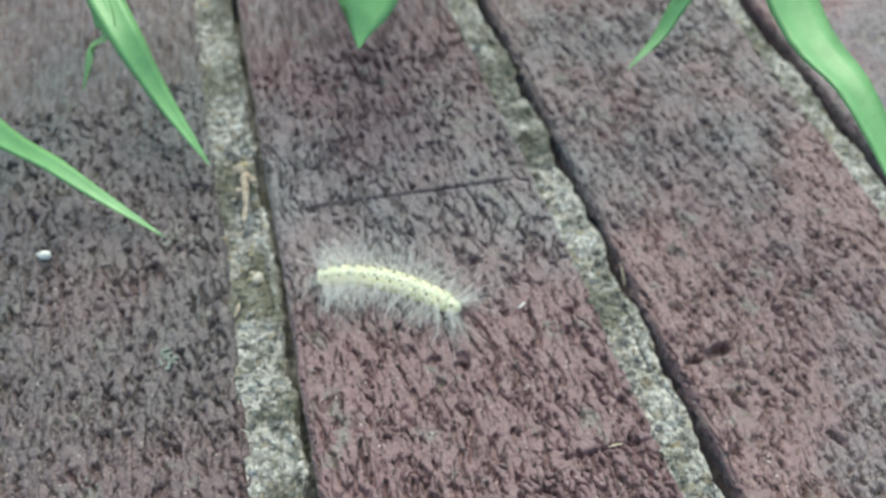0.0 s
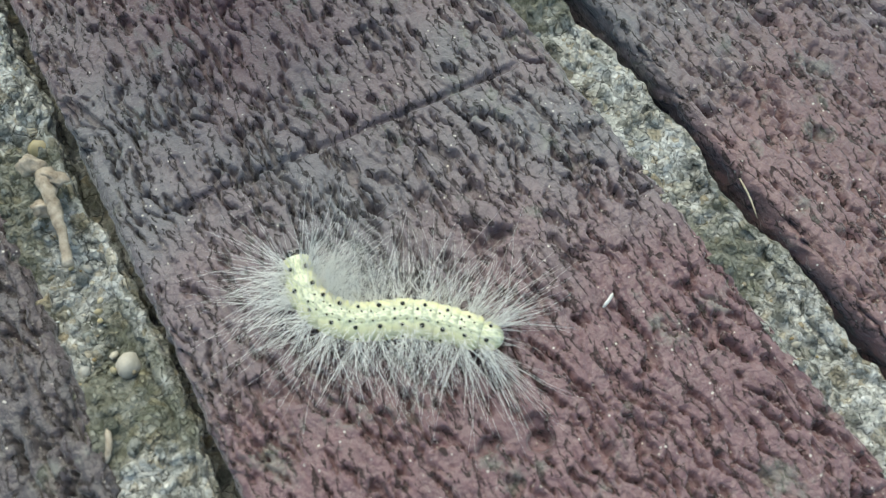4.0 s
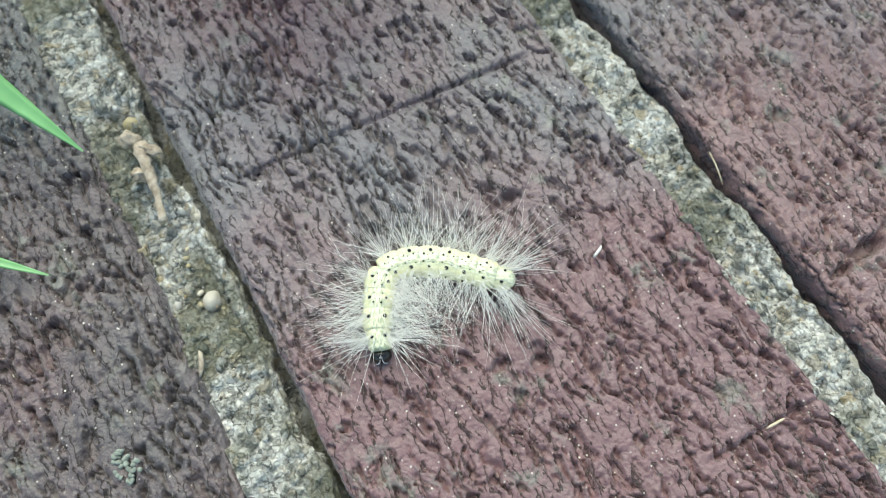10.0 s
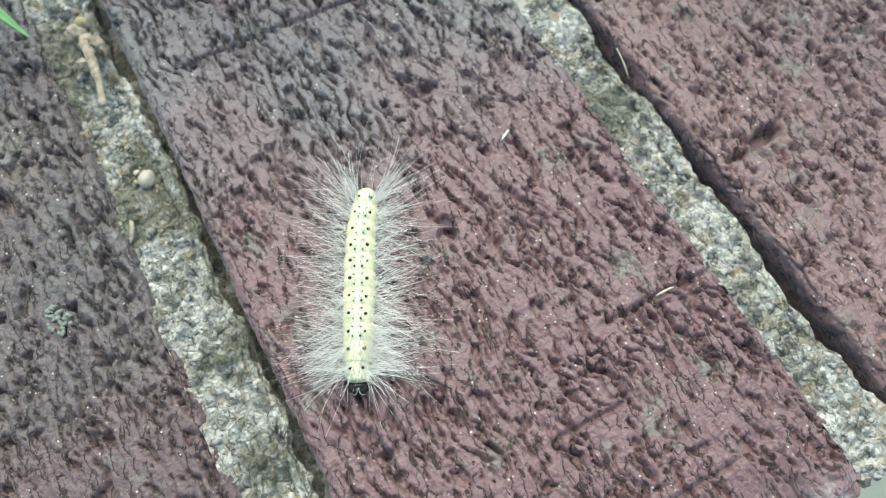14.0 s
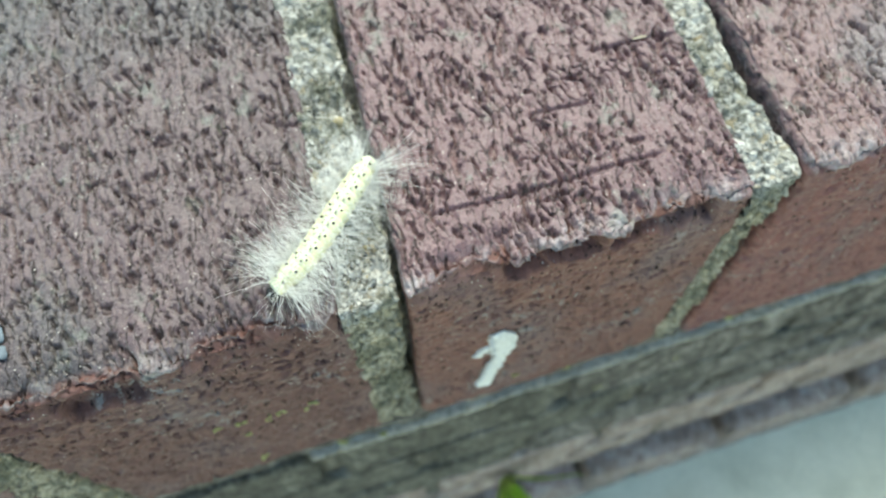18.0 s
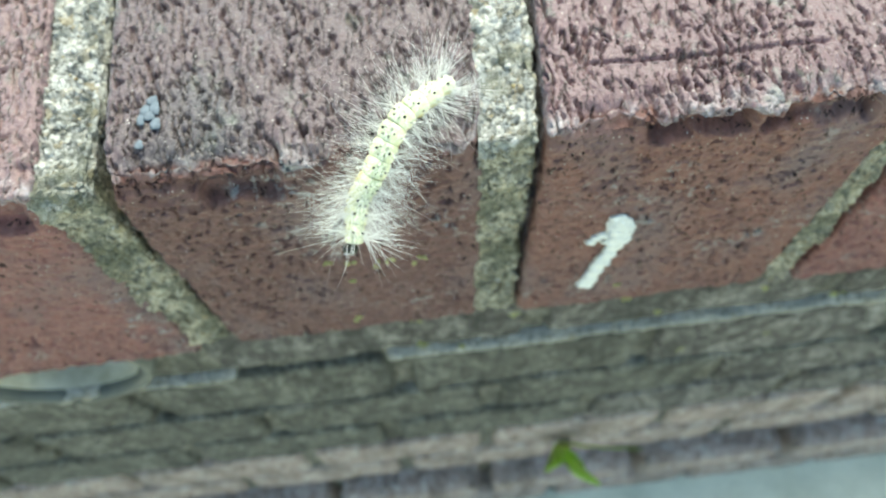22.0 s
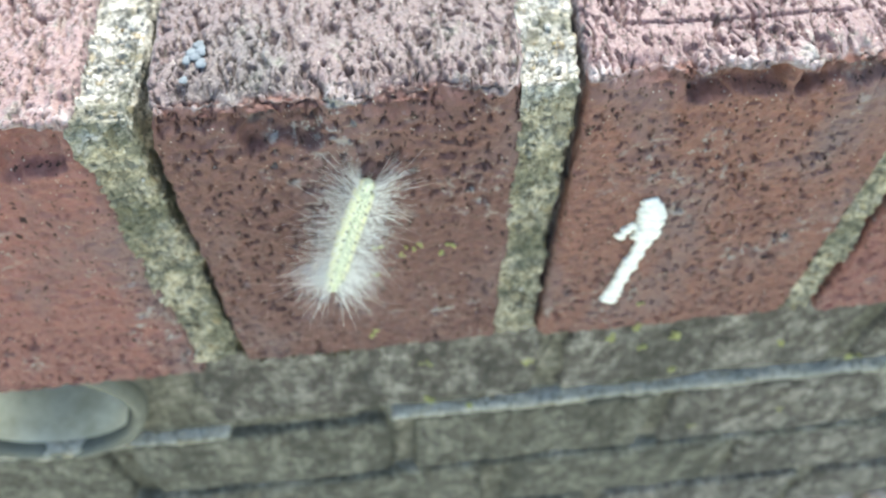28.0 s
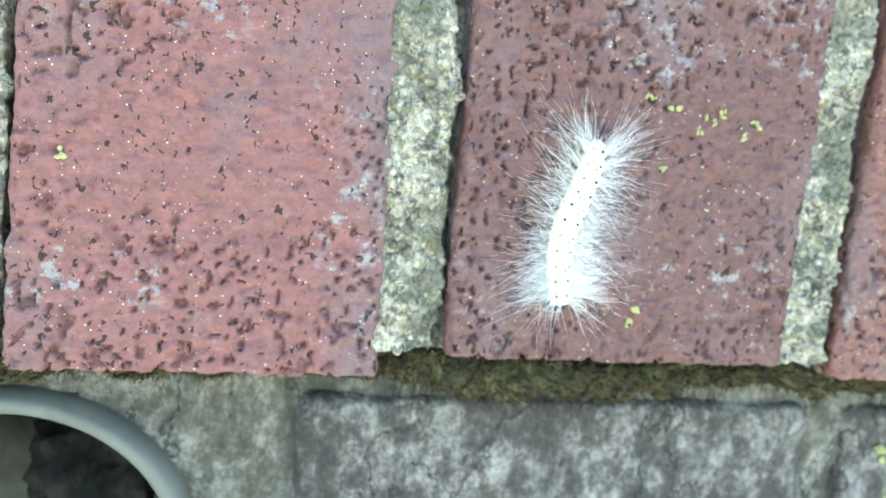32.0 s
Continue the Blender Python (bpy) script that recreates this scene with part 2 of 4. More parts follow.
def mortar_material(name, pale, dark, moss, sooty=1.0):
    """Coarse sand mortar: white lime and single grains and pebbles of many colours, weathered dark and green in places."""
    m = material(name)
    n = Nodes(m)
    pebble, edge, _ = n.flakes((0.0021, 0.0021, 0.0021), 0.2, 0.0005)
    grain, seam, _ = n.flakes((0.00085, 0.00085, 0.00085), 0.1, 0.0003, 0.4)
    mottle = n.noise(0.0030, 7, 0.75)
    lime = n.grey(n.noise(0.0075, 6, 0.7, (1, 1, 1), 2.0), 0.37, 0.50)
    base = n.mix(lime, n.ramp(mottle, (0.36, tuple(0.35 * c for c in dark)), (0.60, dark)), n.ramp(mottle, (0.36, dark), (0.47, pale), (0.62, tuple(min(0.8, 1.22 * c) for c in pale))))
    single = n.ramp(grain[0], (0.0, (0.05, 0.052, 0.045)), (0.25, dark), (0.5, pale), (0.8, (0.66, 0.65, 0.60)), (1.0, (0.40, 0.31, 0.17)))
    colour = n.mix(0.60, base, single)
    stone = n.ramp(pebble[1], (0.0, (0.10, 0.11, 0.10)), (0.3, (0.20, 0.20, 0.17)), (0.5, (0.33, 0.25, 0.12)), (0.7, (0.44, 0.42, 0.33)), (1.0, (0.62, 0.61, 0.56)))
    colour = n.mix(n.mix(1.0, n.grey(pebble[0], 0.70, 0.74), n.grey(edge, 0.02, 0.12), "MULTIPLY"), colour, n.mix(0.25, stone, base))
    colour = n.mix(n.mix(1.0, n.grey(edge, 0.07, 0.0), n.grey(mottle, 0.52, 0.44), "MULTIPLY"), colour, (0.035, 0.034, 0.026))
    soot = n.grey(n.noise(0.006, 5, 0.7, (1, 1, 1), 4.0), 0.56, 0.64)
    colour = n.mix(n.mix(1.0, soot, (sooty, sooty, sooty), "MULTIPLY"), colour, n.mix(0.75, colour, (0.045, 0.047, 0.036)))
    xyz = n.put("SeparateXYZ", Vector=n.place).outputs
    upright = n.mix(1.0, n.grey(xyz[2], TOP - 0.003, TOP - 0.008), n.grey(xyz[1], 0.012, 0.008), "MULTIPLY")
    colour = n.mix(upright, colour, n.mix(0.9, colour, (0.92, 0.83, 0.66), "MULTIPLY"))
    wet = n.grey(n.noise(0.014, 4, 0.6), 0.47, 0.60)
    colour = n.mix(n.mix(1.0, wet, (sooty, sooty, sooty), "MULTIPLY"), colour, n.mix(0.7, colour, moss))
    bump = n.bump(n.grey(edge, 0.0, 0.25), 0.0006, 0.8, n.bump(n.grey(seam, 0.0, 0.25), 0.00035, 1.0, n.bump(mottle, 0.0005, 0.7)))
    n.done(colour, n.ramp(pebble[0], (0.62, (0.88, 0.88, 0.88)), (0.66, (0.55, 0.55, 0.55))), bump)
    return m


# the grey band is flashed clay with some sky sheen put into its colour
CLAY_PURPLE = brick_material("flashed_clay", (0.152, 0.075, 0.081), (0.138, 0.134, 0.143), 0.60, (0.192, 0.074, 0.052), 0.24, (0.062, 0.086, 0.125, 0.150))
# dark clay, made darker still to hold the left brick's shade, most in the band
CLAY_DARK = brick_material("shaded_flashed_clay", (0.086, 0.047, 0.051), (0.046, 0.051, 0.053), 0.56, (0.135, 0.052, 0.040), 0.20, (0.05, 0.085, 0.15, 0.20))
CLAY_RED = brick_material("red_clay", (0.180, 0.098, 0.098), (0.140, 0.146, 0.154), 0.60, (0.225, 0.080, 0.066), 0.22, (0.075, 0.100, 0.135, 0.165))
MORTAR = mortar_material("sand_mortar", (0.66, 0.655, 0.61), (0.23, 0.23, 0.195), (0.105, 0.11, 0.065))
LEDGE = mortar_material("ledge_mortar", (0.62, 0.59, 0.51), (0.40, 0.37, 0.30), (0.20, 0.20, 0.14), 0.25)


def grimy_material(name, low, mid, pale, share):
    """Masonry below the cap: dark algae runs and blotches of pale lime."""
    m = material(name)
    n = Nodes(m)
    f = n.noise(0.0075, 9, 0.78, (1.2, 1, 0.85), 6.0)
    c = n.ramp(f, (0.33, low), (0.47, mid), (share, pale), (share + 0.12, tuple(min(0.6, 1.35 * k) for k in pale)))
    runs = n.grey(n.noise(0.030, 6, 0.7, (1.8, 1, 0.35), 11.0), 0.50, 0.62)
    c = n.mix(runs, c, n.mix(0.7, c, low))
    fine = n.noise(0.0022, 6, 0.75)
    c = n.mix(n.grey(fine, 0.40, 0.56), n.mix(0.65, c, low), c)
    crack = n.ramp(n.noise(0.034, 6, 0.62, (1.5, 1, 0.8), 14.0), (0.489, (0, 0, 0)), (0.497, (1, 1, 1)), (0.503, (1, 1, 1)), (0.511, (0, 0, 0)))
    c = n.mix(n.mix(1.0, crack, (0.8, 0.8, 0.8), "MULTIPLY"), c, (0.020, 0.018, 0.014))
    n.done(c, 0.9, n.bump(fine, 0.0012, 0.9, n.bump(f, 0.003, 0.8)))
    return m


LIMED = grimy_material("limed_grimy_brick", (0.036, 0.034, 0.027), (0.112, 0.097, 0.084), (0.345, 0.322, 0.285), 0.58)
RUST = grimy_material("dull_red_brick", (0.17, 0.125, 0.10), (0.44, 0.33, 0.285), (0.60, 0.52, 0.46), 0.58)
GRIME = grimy_material("algae_dark_brick", (0.038, 0.037, 0.027), (0.112, 0.105, 0.082), (0.26, 0.25, 0.205), 0.59)
TAN = grimy_material("tan_bed_mortar", (0.055, 0.052, 0.036), (0.15, 0.138, 0.105), (0.32, 0.30, 0.25), 0.58)


def ground_material():
    m = material("pale_paving")
    n = Nodes(m)
    c = n.ramp(n.noise(0.05, 6, 0.65), (0.3, (0.58, 0.58, 0.44)), (0.55, (0.74, 0.73, 0.57)), (0.75, (0.79, 0.77, 0.62)))
    c = n.mix(n.grey(n.noise(0.003, 3), 0.3, 0.7), n.mix(0.3, c, (0.2, 0.22, 0.17)), c)
    n.done(c, 0.9, n.bump(n.noise(0.004, 4), 0.002, 0.6))
    return m


def soil_material():
    m = material("damp_soil")
    n = Nodes(m)
    c = n.ramp(n.noise(0.006, 6, 0.7), (0.3, (0.03, 0.022, 0.016)), (0.7, (0.10, 0.075, 0.05)))
    n.done(c, 0.95, n.bump(n.noise(0.005, 5), 0.004, 0.9))
    return m


GROUND, SOIL = ground_material(), soil_material()


# ---- building blocks ----
def mesh_object(name, verts, faces, mat, parent=None, label="", smooth=True):
    me = bpy.data.meshes.new(name)
    me.from_pydata([tuple(v) for v in verts], [], [tuple(f) for f in faces])
    if smooth:
        me.polygons.foreach_set("use_smooth", [True] * len(me.polygons))
    me.materials.append(mat)
    me.update()
    ob = new(name, me)
    if parent is not None:
        ob.parent = parent
    if label:
        tagged(ob, label)
    return ob


def part(name, bm, mat, parent=None, label="", smooth=True):
    me = bpy.data.meshes.new(name)
    bm.to_mesh(me)
    bm.free()
    me.polygons.foreach_set("use_smooth", [smooth] * len(me.polygons))
    me.materials.append(mat)
    ob = new(name, me)
    if parent is not None:
        ob.parent = parent
    if label:
        tagged(ob, label)
    return ob


def steps(*stretches):
    """Coordinates from (start, end, spacing) stretches."""
    out = []
    for a, b, d in stretches:
        out += list(np.linspace(a, b, max(2, int(round(abs(b - a) / d)) + 1)))
    return np.array(sorted({round(v, 6) for v in out}))


def box_grid(xs, ys, zs, sides="top front left right back bottom"):
    """Vertices and quads of a box whose faces are grids on the given coordinates."""
    verts, faces = [], []
    count = 0

    def sheet(a, b, make, flip):
        nonlocal count
        A, B = np.meshgrid(a, b, indexing="ij")
        verts.append(make(A.ravel(), B.ravel()))
        i = np.arange(A.size).reshape(A.shape)
        q = np.stack([i[:-1, :-1], i[1:, :-1], i[1:, 1:], i[:-1, 1:]], -1).reshape(-1, 4) + count
        faces.append(q[:, ::-1] if flip else q)
        count += A.size

    full = np.full_like
    if "top" in sides:
        sheet(xs, ys, lambda a, b: np.stack([a, b, full(a, zs[-1])], -1), False)
    if "bottom" in sides:
        sheet(xs, ys, lambda a, b: np.stack([a, b, full(a, zs[0])], -1), True)
    if "front" in sides:
        sheet(xs, zs, lambda a, b: np.stack([a, full(a, ys[0]), b], -1), False)
    if "back" in sides:
        sheet(xs, zs, lambda a, b: np.stack([a, full(a, ys[-1]), b], -1), True)
    if "left" in sides:
        sheet(ys, zs, lambda a, b: np.stack([full(a, xs[0]), a, b], -1), True)
    if "right" in sides:
        sheet(ys, zs, lambda a, b: np.stack([full(a, xs[-1]), a, b], -1), False)
    verts, faces = np.concatenate(verts), np.concatenate(faces)
    _, first, back = np.unique(np.round(verts, 6), axis=0, return_index=True, return_inverse=True)
    return verts[first], back.ravel()[faces]


def lid(v, f):
    """Leaves out the part of the sides that lies buried between the joints."""
    c = v[f].mean(1)
    hidden = (c[:, 2] < -0.012) & (c[:, 1] > 0.012) & (c[:, 1] < DEEP - 0.02)
    f = f[~hidden]
    used, back = np.unique(f, return_inverse=True)
    return v[used], back.reshape(f.shape)


def rounded(p, low, high, r):
    """Rounds a box's edges by r; gives the points and the outward directions."""
    q = np.clip(p, low + r, high - r)
    d = p - q
    size = np.maximum(np.linalg.norm(d, axis=1, keepdims=True), 1e-9)
    return q + d / size * r, d / size


# ---- setting ----
wall = tagged(new("wall"), "low brick wall with a rowlock cap and mossy lower courses", "wall", kind="structure")


def cap_brick(n, fine, mat, label=""):
    """One cap brick on edge: rough bark-like top, pitted front end, chipped and rounded front edge."""
    (_, xl, sl, ql), (xr, _, sr, qr) = JOINTS[n], JOINTS[n + 1]
    mid = (xl + xr) / 2
    w, h = xr - xl, CAPS.get(n, CAP)
    xs = steps((-w / 2, w / 2, fine))
    ys = steps((0, 0.155, fine), (0.155, DEEP, 0.002))
    zs = steps((-h, 0.0, fine * 1.1))
    v, f = lid(*box_grid(xs, ys, zs, "top front left right"))
    low, high = np.array([-w / 2, 0, -h]), np.array([w / 2, DEEP, 0.0])
    base = v.copy()
    v, d = rounded(v, low, high, 0.0017)
    at = v + np.array([mid * 3, n * 1.7, n * 0.31])
    top = np.clip(d[:, 2], 0, 1)
    front = np.clip(-d[:, 1], 0, 1)
    # broad unevenness
    push = 0.0010 * (fbm(at, 0.022, 3, 3) - 0.5)
    # bark-like flakes drawn along the brick on its top
    warp = at + 0.0016 * np.stack([fbm(at, 0.006, 2, 5) - 0.5, fbm(at, 0.006, 2, 6) - 0.5, 0 * at[:, 0]], -1) * 2
    warp = warp + 0.0009 * np.stack([fbm(at, 0.0015, 2, 7) - 0.5, 1.6 * fbm(at, 0.0015, 2, 8) - 0.8, 0 * at[:, 0]], -1)
    turned = np.stack([warp[:, 0] + 0.14 * warp[:, 1], warp[:, 1] - 0.12 * warp[:, 0], warp[:, 2]], -1)
    rough = fbm(at, 0.0016, 2, 13) - 0.5
    rich = step(0.30, 0.55, fbm(at, 0.03, 2, 17))
    # torn clay: overlapping flakes that step down away from the light, cracks between them
    big, gap, side1 = plates(turned[:, 0], turned[:, 1], 0.0024, 0.0054, 12 + n)
    little, slit, side2 = plates(turned[:, 0] + 0.4, turned[:, 1], 0.0013, 0.0030, 22 + n)
    torn = step(0.40, 0.55, fbm(at, 0.0060, 3, 14))
    flake = fbm(turned, (0.0011, 0.0030, 0.003), 3, 11)
    pits = step(0.362, 0.340, flake)
    grit = fbm(at, 0.0008, 2, 15) - 0.5
    plate = 0.00022 * (big - 0.5) + 0.00014 * (little - 0.5)
    crack = 0.0019 * step(0.38, 0.02, gap) * step(0.02, -0.24, side1) * step(0.40, 0.55, big) * torn
    crack = crack + 0.0015 * step(0.50, 0.02, slit) * step(0.02, -0.24, side2) * step(0.50, 0.65, little) * (0.35 + 0.65 * torn)
    push = push + top * (plate - crack * (0.6 + 0.4 * rich) - 0.0013 * pits + 0.00022 * rough + 0.00026 * grit)
    for x, y, r, deep in HOLLOWS.get(n, ()):
        away = np.hypot((v[:, 0] + mid - x) * 0.9, (v[:, 1] - y) * 1.5) + 0.0034 * (fbm(at, 0.0022, 3, 19) - 0.5)
        push = push - top * deep * step(r, r * 0.45, away)
    # pores and drag marks on the front
    pore = step(0.342, 0.312, fbm(at, (0.0011, 0.002, 0.0013), 3, 23)) * (0.2 + 0.8 * step(0.36, 0.56, fbm(at, 0.025, 2, 29)))
    push = push + front * (-0.0013 * pore + 0.0010 * (fbm(at, (0.0050, 0.002, 0.0030), 3, 25) - 0.5) + 0.0009 * rough + 0.0004 * grit + 0.0005 * (plates(at[:, 0], at[:, 2], 0.0024, 0.0014, 42)[0] - 0.5))
    # chipped front edge
    along = np.stack([at[:, 0], 0 * at[:, 0], 0 * at[:, 0]], -1)
    chip = step(0.42, 0.60, fbm(along, 0.011, 4, 31 + n))
    ragged = fbm(at, 0.0032, 4, 33) - 0.5
    reach = 0.0030 + 0.0026 * chip
    near = np.exp(-((base[:, 1]) ** 2 + (base[:, 2]) ** 2) / reach ** 2) * ((base[:, 1] < 0.016) & (base[:, 2] > -0.016))
    push = push - near * (0.0002 + 0.0034 * chip + 0.0050 * ragged)
    for x0, x1, z1 in CHIPS.get(n, ()):
        gx = v[:, 0] + mid + 0.004 * (fbm(at, 0.004, 2, 83) - 0.5)
        gz = v[:, 2] + 0.0070 * (fbm(at, 0.005, 4, 85) - 0.5)
        push = push - front * 0.0034 * step(x0, x0 + 0.002, gx) * step(x1, x1 - 0.002, gx) * step(z1 - 0.0008, z1 + 0.0003, gz) * step(-0.0014, -0.0022, gz) * (0.6 + 0.8 * fbm(at, 0.006, 2, 87))
    side = np.clip(np.abs(d[:, 0]), 0, 1)
    push = push + side * (0.0006 * (fbm(at, 0.006, 3, 37) - 0.5) + 0.0012 * (fbm(at, 0.0018, 3, 38) - 0.5))
    # scored lines across the top
    for y, x0, x1, slope in SCORES.get(n, ()):
        gx = v[:, 0] + mid
        line = np.abs(v[:, 1] - (y + slope * (gx - x0)) - 0.0008 * (fbm(at, 0.008, 2, 41) - 0.5))
        push = push - top * 0.0010 * np.exp(-(line / 0.0004) ** 2) * step(x0 - 0.002, x0 + 0.002, gx) * step(x1 + 0.002, x1 - 0.002, gx)
    v = v + d * push[:, None]
    # the plan: edges drift towards the back, and the brick leans
    share = (v[:, 0] + w / 2) / w
    left, right = xl + sl * v[:, 1] + ql * v[:, 1] ** 2, xr + sr * v[:, 1] + qr * v[:, 1] ** 2
    x = left + share * (right - left)
    lean = LEANS.get(n, LEAN) * (1 - share) + LEANS.get(n + 1, LEAN) * share
    out = np.stack([x + lean * v[:, 2], v[:, 1], v[:, 2] + TOP], -1)
    ob = mesh_object("brick", out, f, mat, wall, label)
    return ob


HOLLOWS = {3: ((0.0583, 0.0835, 0.0022, 0.0022), (0.0628, 0.0160, 0.0016, 0.0012), (0.0419, 0.0635, 0.0016, 0.0014), (0.0480, 0.0609, 0.0018, 0.0016)), 4: ((0.1000, 0.0490, 0.0026, 0.0036), (0.0945, 0.0482, 0.0018, 0.0030))}
SCORES = {3: ((0.1080, 0.0215, 0.0740, -0.105), (0.0376, 0.0610, 0.0790, -0.09), (0.0275, 0.0460, 0.0580, -0.08), (0.0134, 0.0225, 0.0660, -0.03))}
CHIPS = {3: ((0.0322, 0.0509, -0.0070), (0.0510, 0.0732, -0.0075)), 2: ((-0.0481, -0.0329, -0.0100),), 1: ((-0.0921, -0.0776, -0.012),)}
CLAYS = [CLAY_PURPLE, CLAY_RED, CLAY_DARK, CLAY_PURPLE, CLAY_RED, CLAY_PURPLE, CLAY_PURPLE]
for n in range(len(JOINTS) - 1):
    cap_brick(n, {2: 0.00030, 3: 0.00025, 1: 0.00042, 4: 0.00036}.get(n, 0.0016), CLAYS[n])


def cap_joint(n):
    """The mortar of one cap joint, a little below the bricks, shrunk away from the brick on its right."""
    xl, xr, s, bow = JOINTS[n]
    h = CAP
    w = xr - xl + 0.0010
    fine = 0.00036 if n in (2, 3, 4) else 0.001
    xs = steps((0, w, fine))
    ys = steps((0.0, 0.15, fine), (0.15, DEEP, 0.002))
    zs = steps((-h, 0.0, fine))
    v, f = lid(*box_grid(xs, ys, zs, "top front right"))
    low, high = np.array([-0.004, 0, -h]), np.array([w, DEEP, 0.0])
    v, d = rounded(v, low, high, 0.0020)
    at = v + n * 0.43
    up, out = np.clip(d[:, 2], 0, 1), np.clip(-d[:, 1], 0, 1)
    lump = fbm(at, 0.008, 3, 51) - 0.5
    grain = fbm(at, 0.0016, 2, 53) - 0.5
    sway = 0.0008 * (fbm(at, 0.003, 2, 55) - 0.5)
    level, border, _ = plates(at[:, 0] + sway, np.where(up > 0.5, at[:, 1], at[:, 2]) + sway, 0.0019, 0.0019, 54)
    pebble = step(0.0, 0.5, border) * step(0.35, 0.75, level)
    sunk = 0.0008 + 0.0009 * np.clip(v[:, 0] / w, 0, 1) + 0.0015 * step(0.45, 0.65, fbm(at, 0.012, 2, 57))
    push = 0.0022 * lump + 0.0016 * grain + 0.0010 * pebble - sunk * np.maximum(up, out * 0.6)
    push = push - 0.0010 * np.clip(d[:, 0], 0, 1)
    v = v + d * push[:, None]
    open_side = GAPS.get(n, 0.0008) * (0.35 + 1.3 * step(0.3, 0.7, fbm(at * (0, 1, 1), 0.011, 3, 59)))
    along = xl - 0.0012 + v[:, 0] * (w - open_side) / w
    out = np.stack([along + s * v[:, 1] + bow * v[:, 1] ** 2 + LEANS.get(n, LEAN) * v[:, 2], v[:, 1], v[:, 2] + TOP], -1)
    core = [(x + s * y, y, TOP + z) for z in (-h, -0.0095) for y in (0.0085, DEEP) for x in (xl - 0.003, xr + 0.003)]
    k = len(out)
    out = np.concatenate([out, np.array(core)])
    f = np.concatenate([f, k + np.array([(4, 5, 7, 6), (0, 1, 5, 4), (1, 3, 7, 5), (2, 0, 4, 6), (3, 2, 6, 7)])])
    return mesh_object("mortar_joint", out, f, MORTAR, wall, "coarse pale sand mortar, weathered green")


GAPS = {2: 0.0009, 3: 0.0011, 4: 0.0016, 5: 0.0016}
for n in range(len(JOINTS)):
    cap_joint(n)


def slab(name, x0, x1, y0, y1, z0, z1, mat, parent, seed, fine=0.0015, r=0.003, bulge=0.0015, label="", sides="top front left right"):
    """A weathered block below the cap, following the fall of the courses."""
    v, f = box_grid(steps((x0, x1, fine)), steps((y0, y1, max(fine, 0.004))), steps((z0, z1, fine)), sides)
    low, high = np.array([x0, y0, z0]), np.array([x1, y1, z1])
    if name == "mortar_bed":  # opening for the pipe
        c = v[f].mean(1)
        f = f[(np.hypot(c[:, 0] + 0.137, c[:, 2] + 0.1345) > 0.032) | (c[:, 1] > y0 + 0.001)]
    v, d = rounded(v, low, high, r)
    push = bulge * 2 * (fbm(v, 0.016, 3, seed) - 0.5) + bulge * (fbm(v, 0.003, 3, seed + 5) - 0.5)
    v = v + d * push[:, None]
    v[:, 2] += TOP
    v[:, 0] += LEAN * 0.6 * (v[:, 2] - TOP + 0.137)
    return mesh_object(name, v, f, mat, parent, label)


COURSES = [(-0.1575, -0.1015)] + [(round(-0.2150 - 0.0545 * k, 4), round(-0.1665 - 0.0545 * k, 4)) for k in range(7)]
HEADS = [[-0.25, -0.0917, 0.0225, 0.124, 0.226, 0.328], [-0.225, -0.1246, -0.0264, 0.0689, 0.169, 0.270, 0.371]] + [[round((-0.59, -0.64)[row % 2] + 0.1 * k, 2) for k in range(13)] for row in range(2, len(COURSES))]
for row, ((z0, z1), heads) in enumerate(zip(COURSES, HEADS)):
    for a, b in zip(heads, heads[1:]):
        if row == 0 and a < -0.2:
            continue
        mat = LIMED if row == 0 else RUST if row > 3 else LIMED if a > 0.02 else GRIME
        slab("brick", a + 0.004, b - 0.004, -0.002 if row > 5 else LOWER - (0.001 if row else 0.0), 0.10, z0, z1, mat, wall, 61 + row, 0.0022 if row < 2 else 0.004 if row < 5 else 0.008)
slab("mortar_bed", -0.65, 0.72, LOWER + 0.003, 0.10, -0.60, -0.0925, TAN, wall, 91, 0.0034, 0.003, 0.002, "grey lime-stained bed mortar", "top front")

for z, x0, x1 in ((-0.1640, -0.27, -0.0835), (-0.1630, -0.0300, 0.30), (-0.2175, -0.0310, 0.30), (-0.2185, -0.1382, -0.0600)):
    slab("mortar_ledge", x0, x1, LOWER - 0.0018, 0.05, z - 0.0022, z + 0.0016, LEDGE if z > -0.17 else TAN, wall, 97, 0.0025, 0.002, 0.0018, "pale mortar showing along the ledge")

# ground and the bed behind the wall
bm = bmesh.new()
bmesh.ops.create_grid(bm, x_segments=120, y_segments=120, size=1.2)
g = part("ground", bm, GROUND)
g.location.z = FOOT
tagged(g, "pale grey-green weathered paving at the wall's foot", "ground", kind="structure")
bm = bmesh.new()
bmesh.ops.create_grid(bm, x_segments=2, y_segments=2, size=400)
far = part("ground_far", bm, GROUND)
far.location.z = FOOT - 0.006
tagged(far, "pale paving reaching to the horizon", "ground", kind="structure")
bm = bmesh.new()
bmesh.ops.create_grid(bm, x_segments=60, y_segments=30, size=1)
for v in bm.verts:
    v.co = Vector((v.co.x * 0.6, 0.25 + 0.30 * (v.co.y + 1), TOP - 0.02 + 0.012 * noise.noise(v.co * 9)))
tagged(part("planting_bed", bm, SOIL), "dark damp soil behind the wall", "soil", kind="structure")

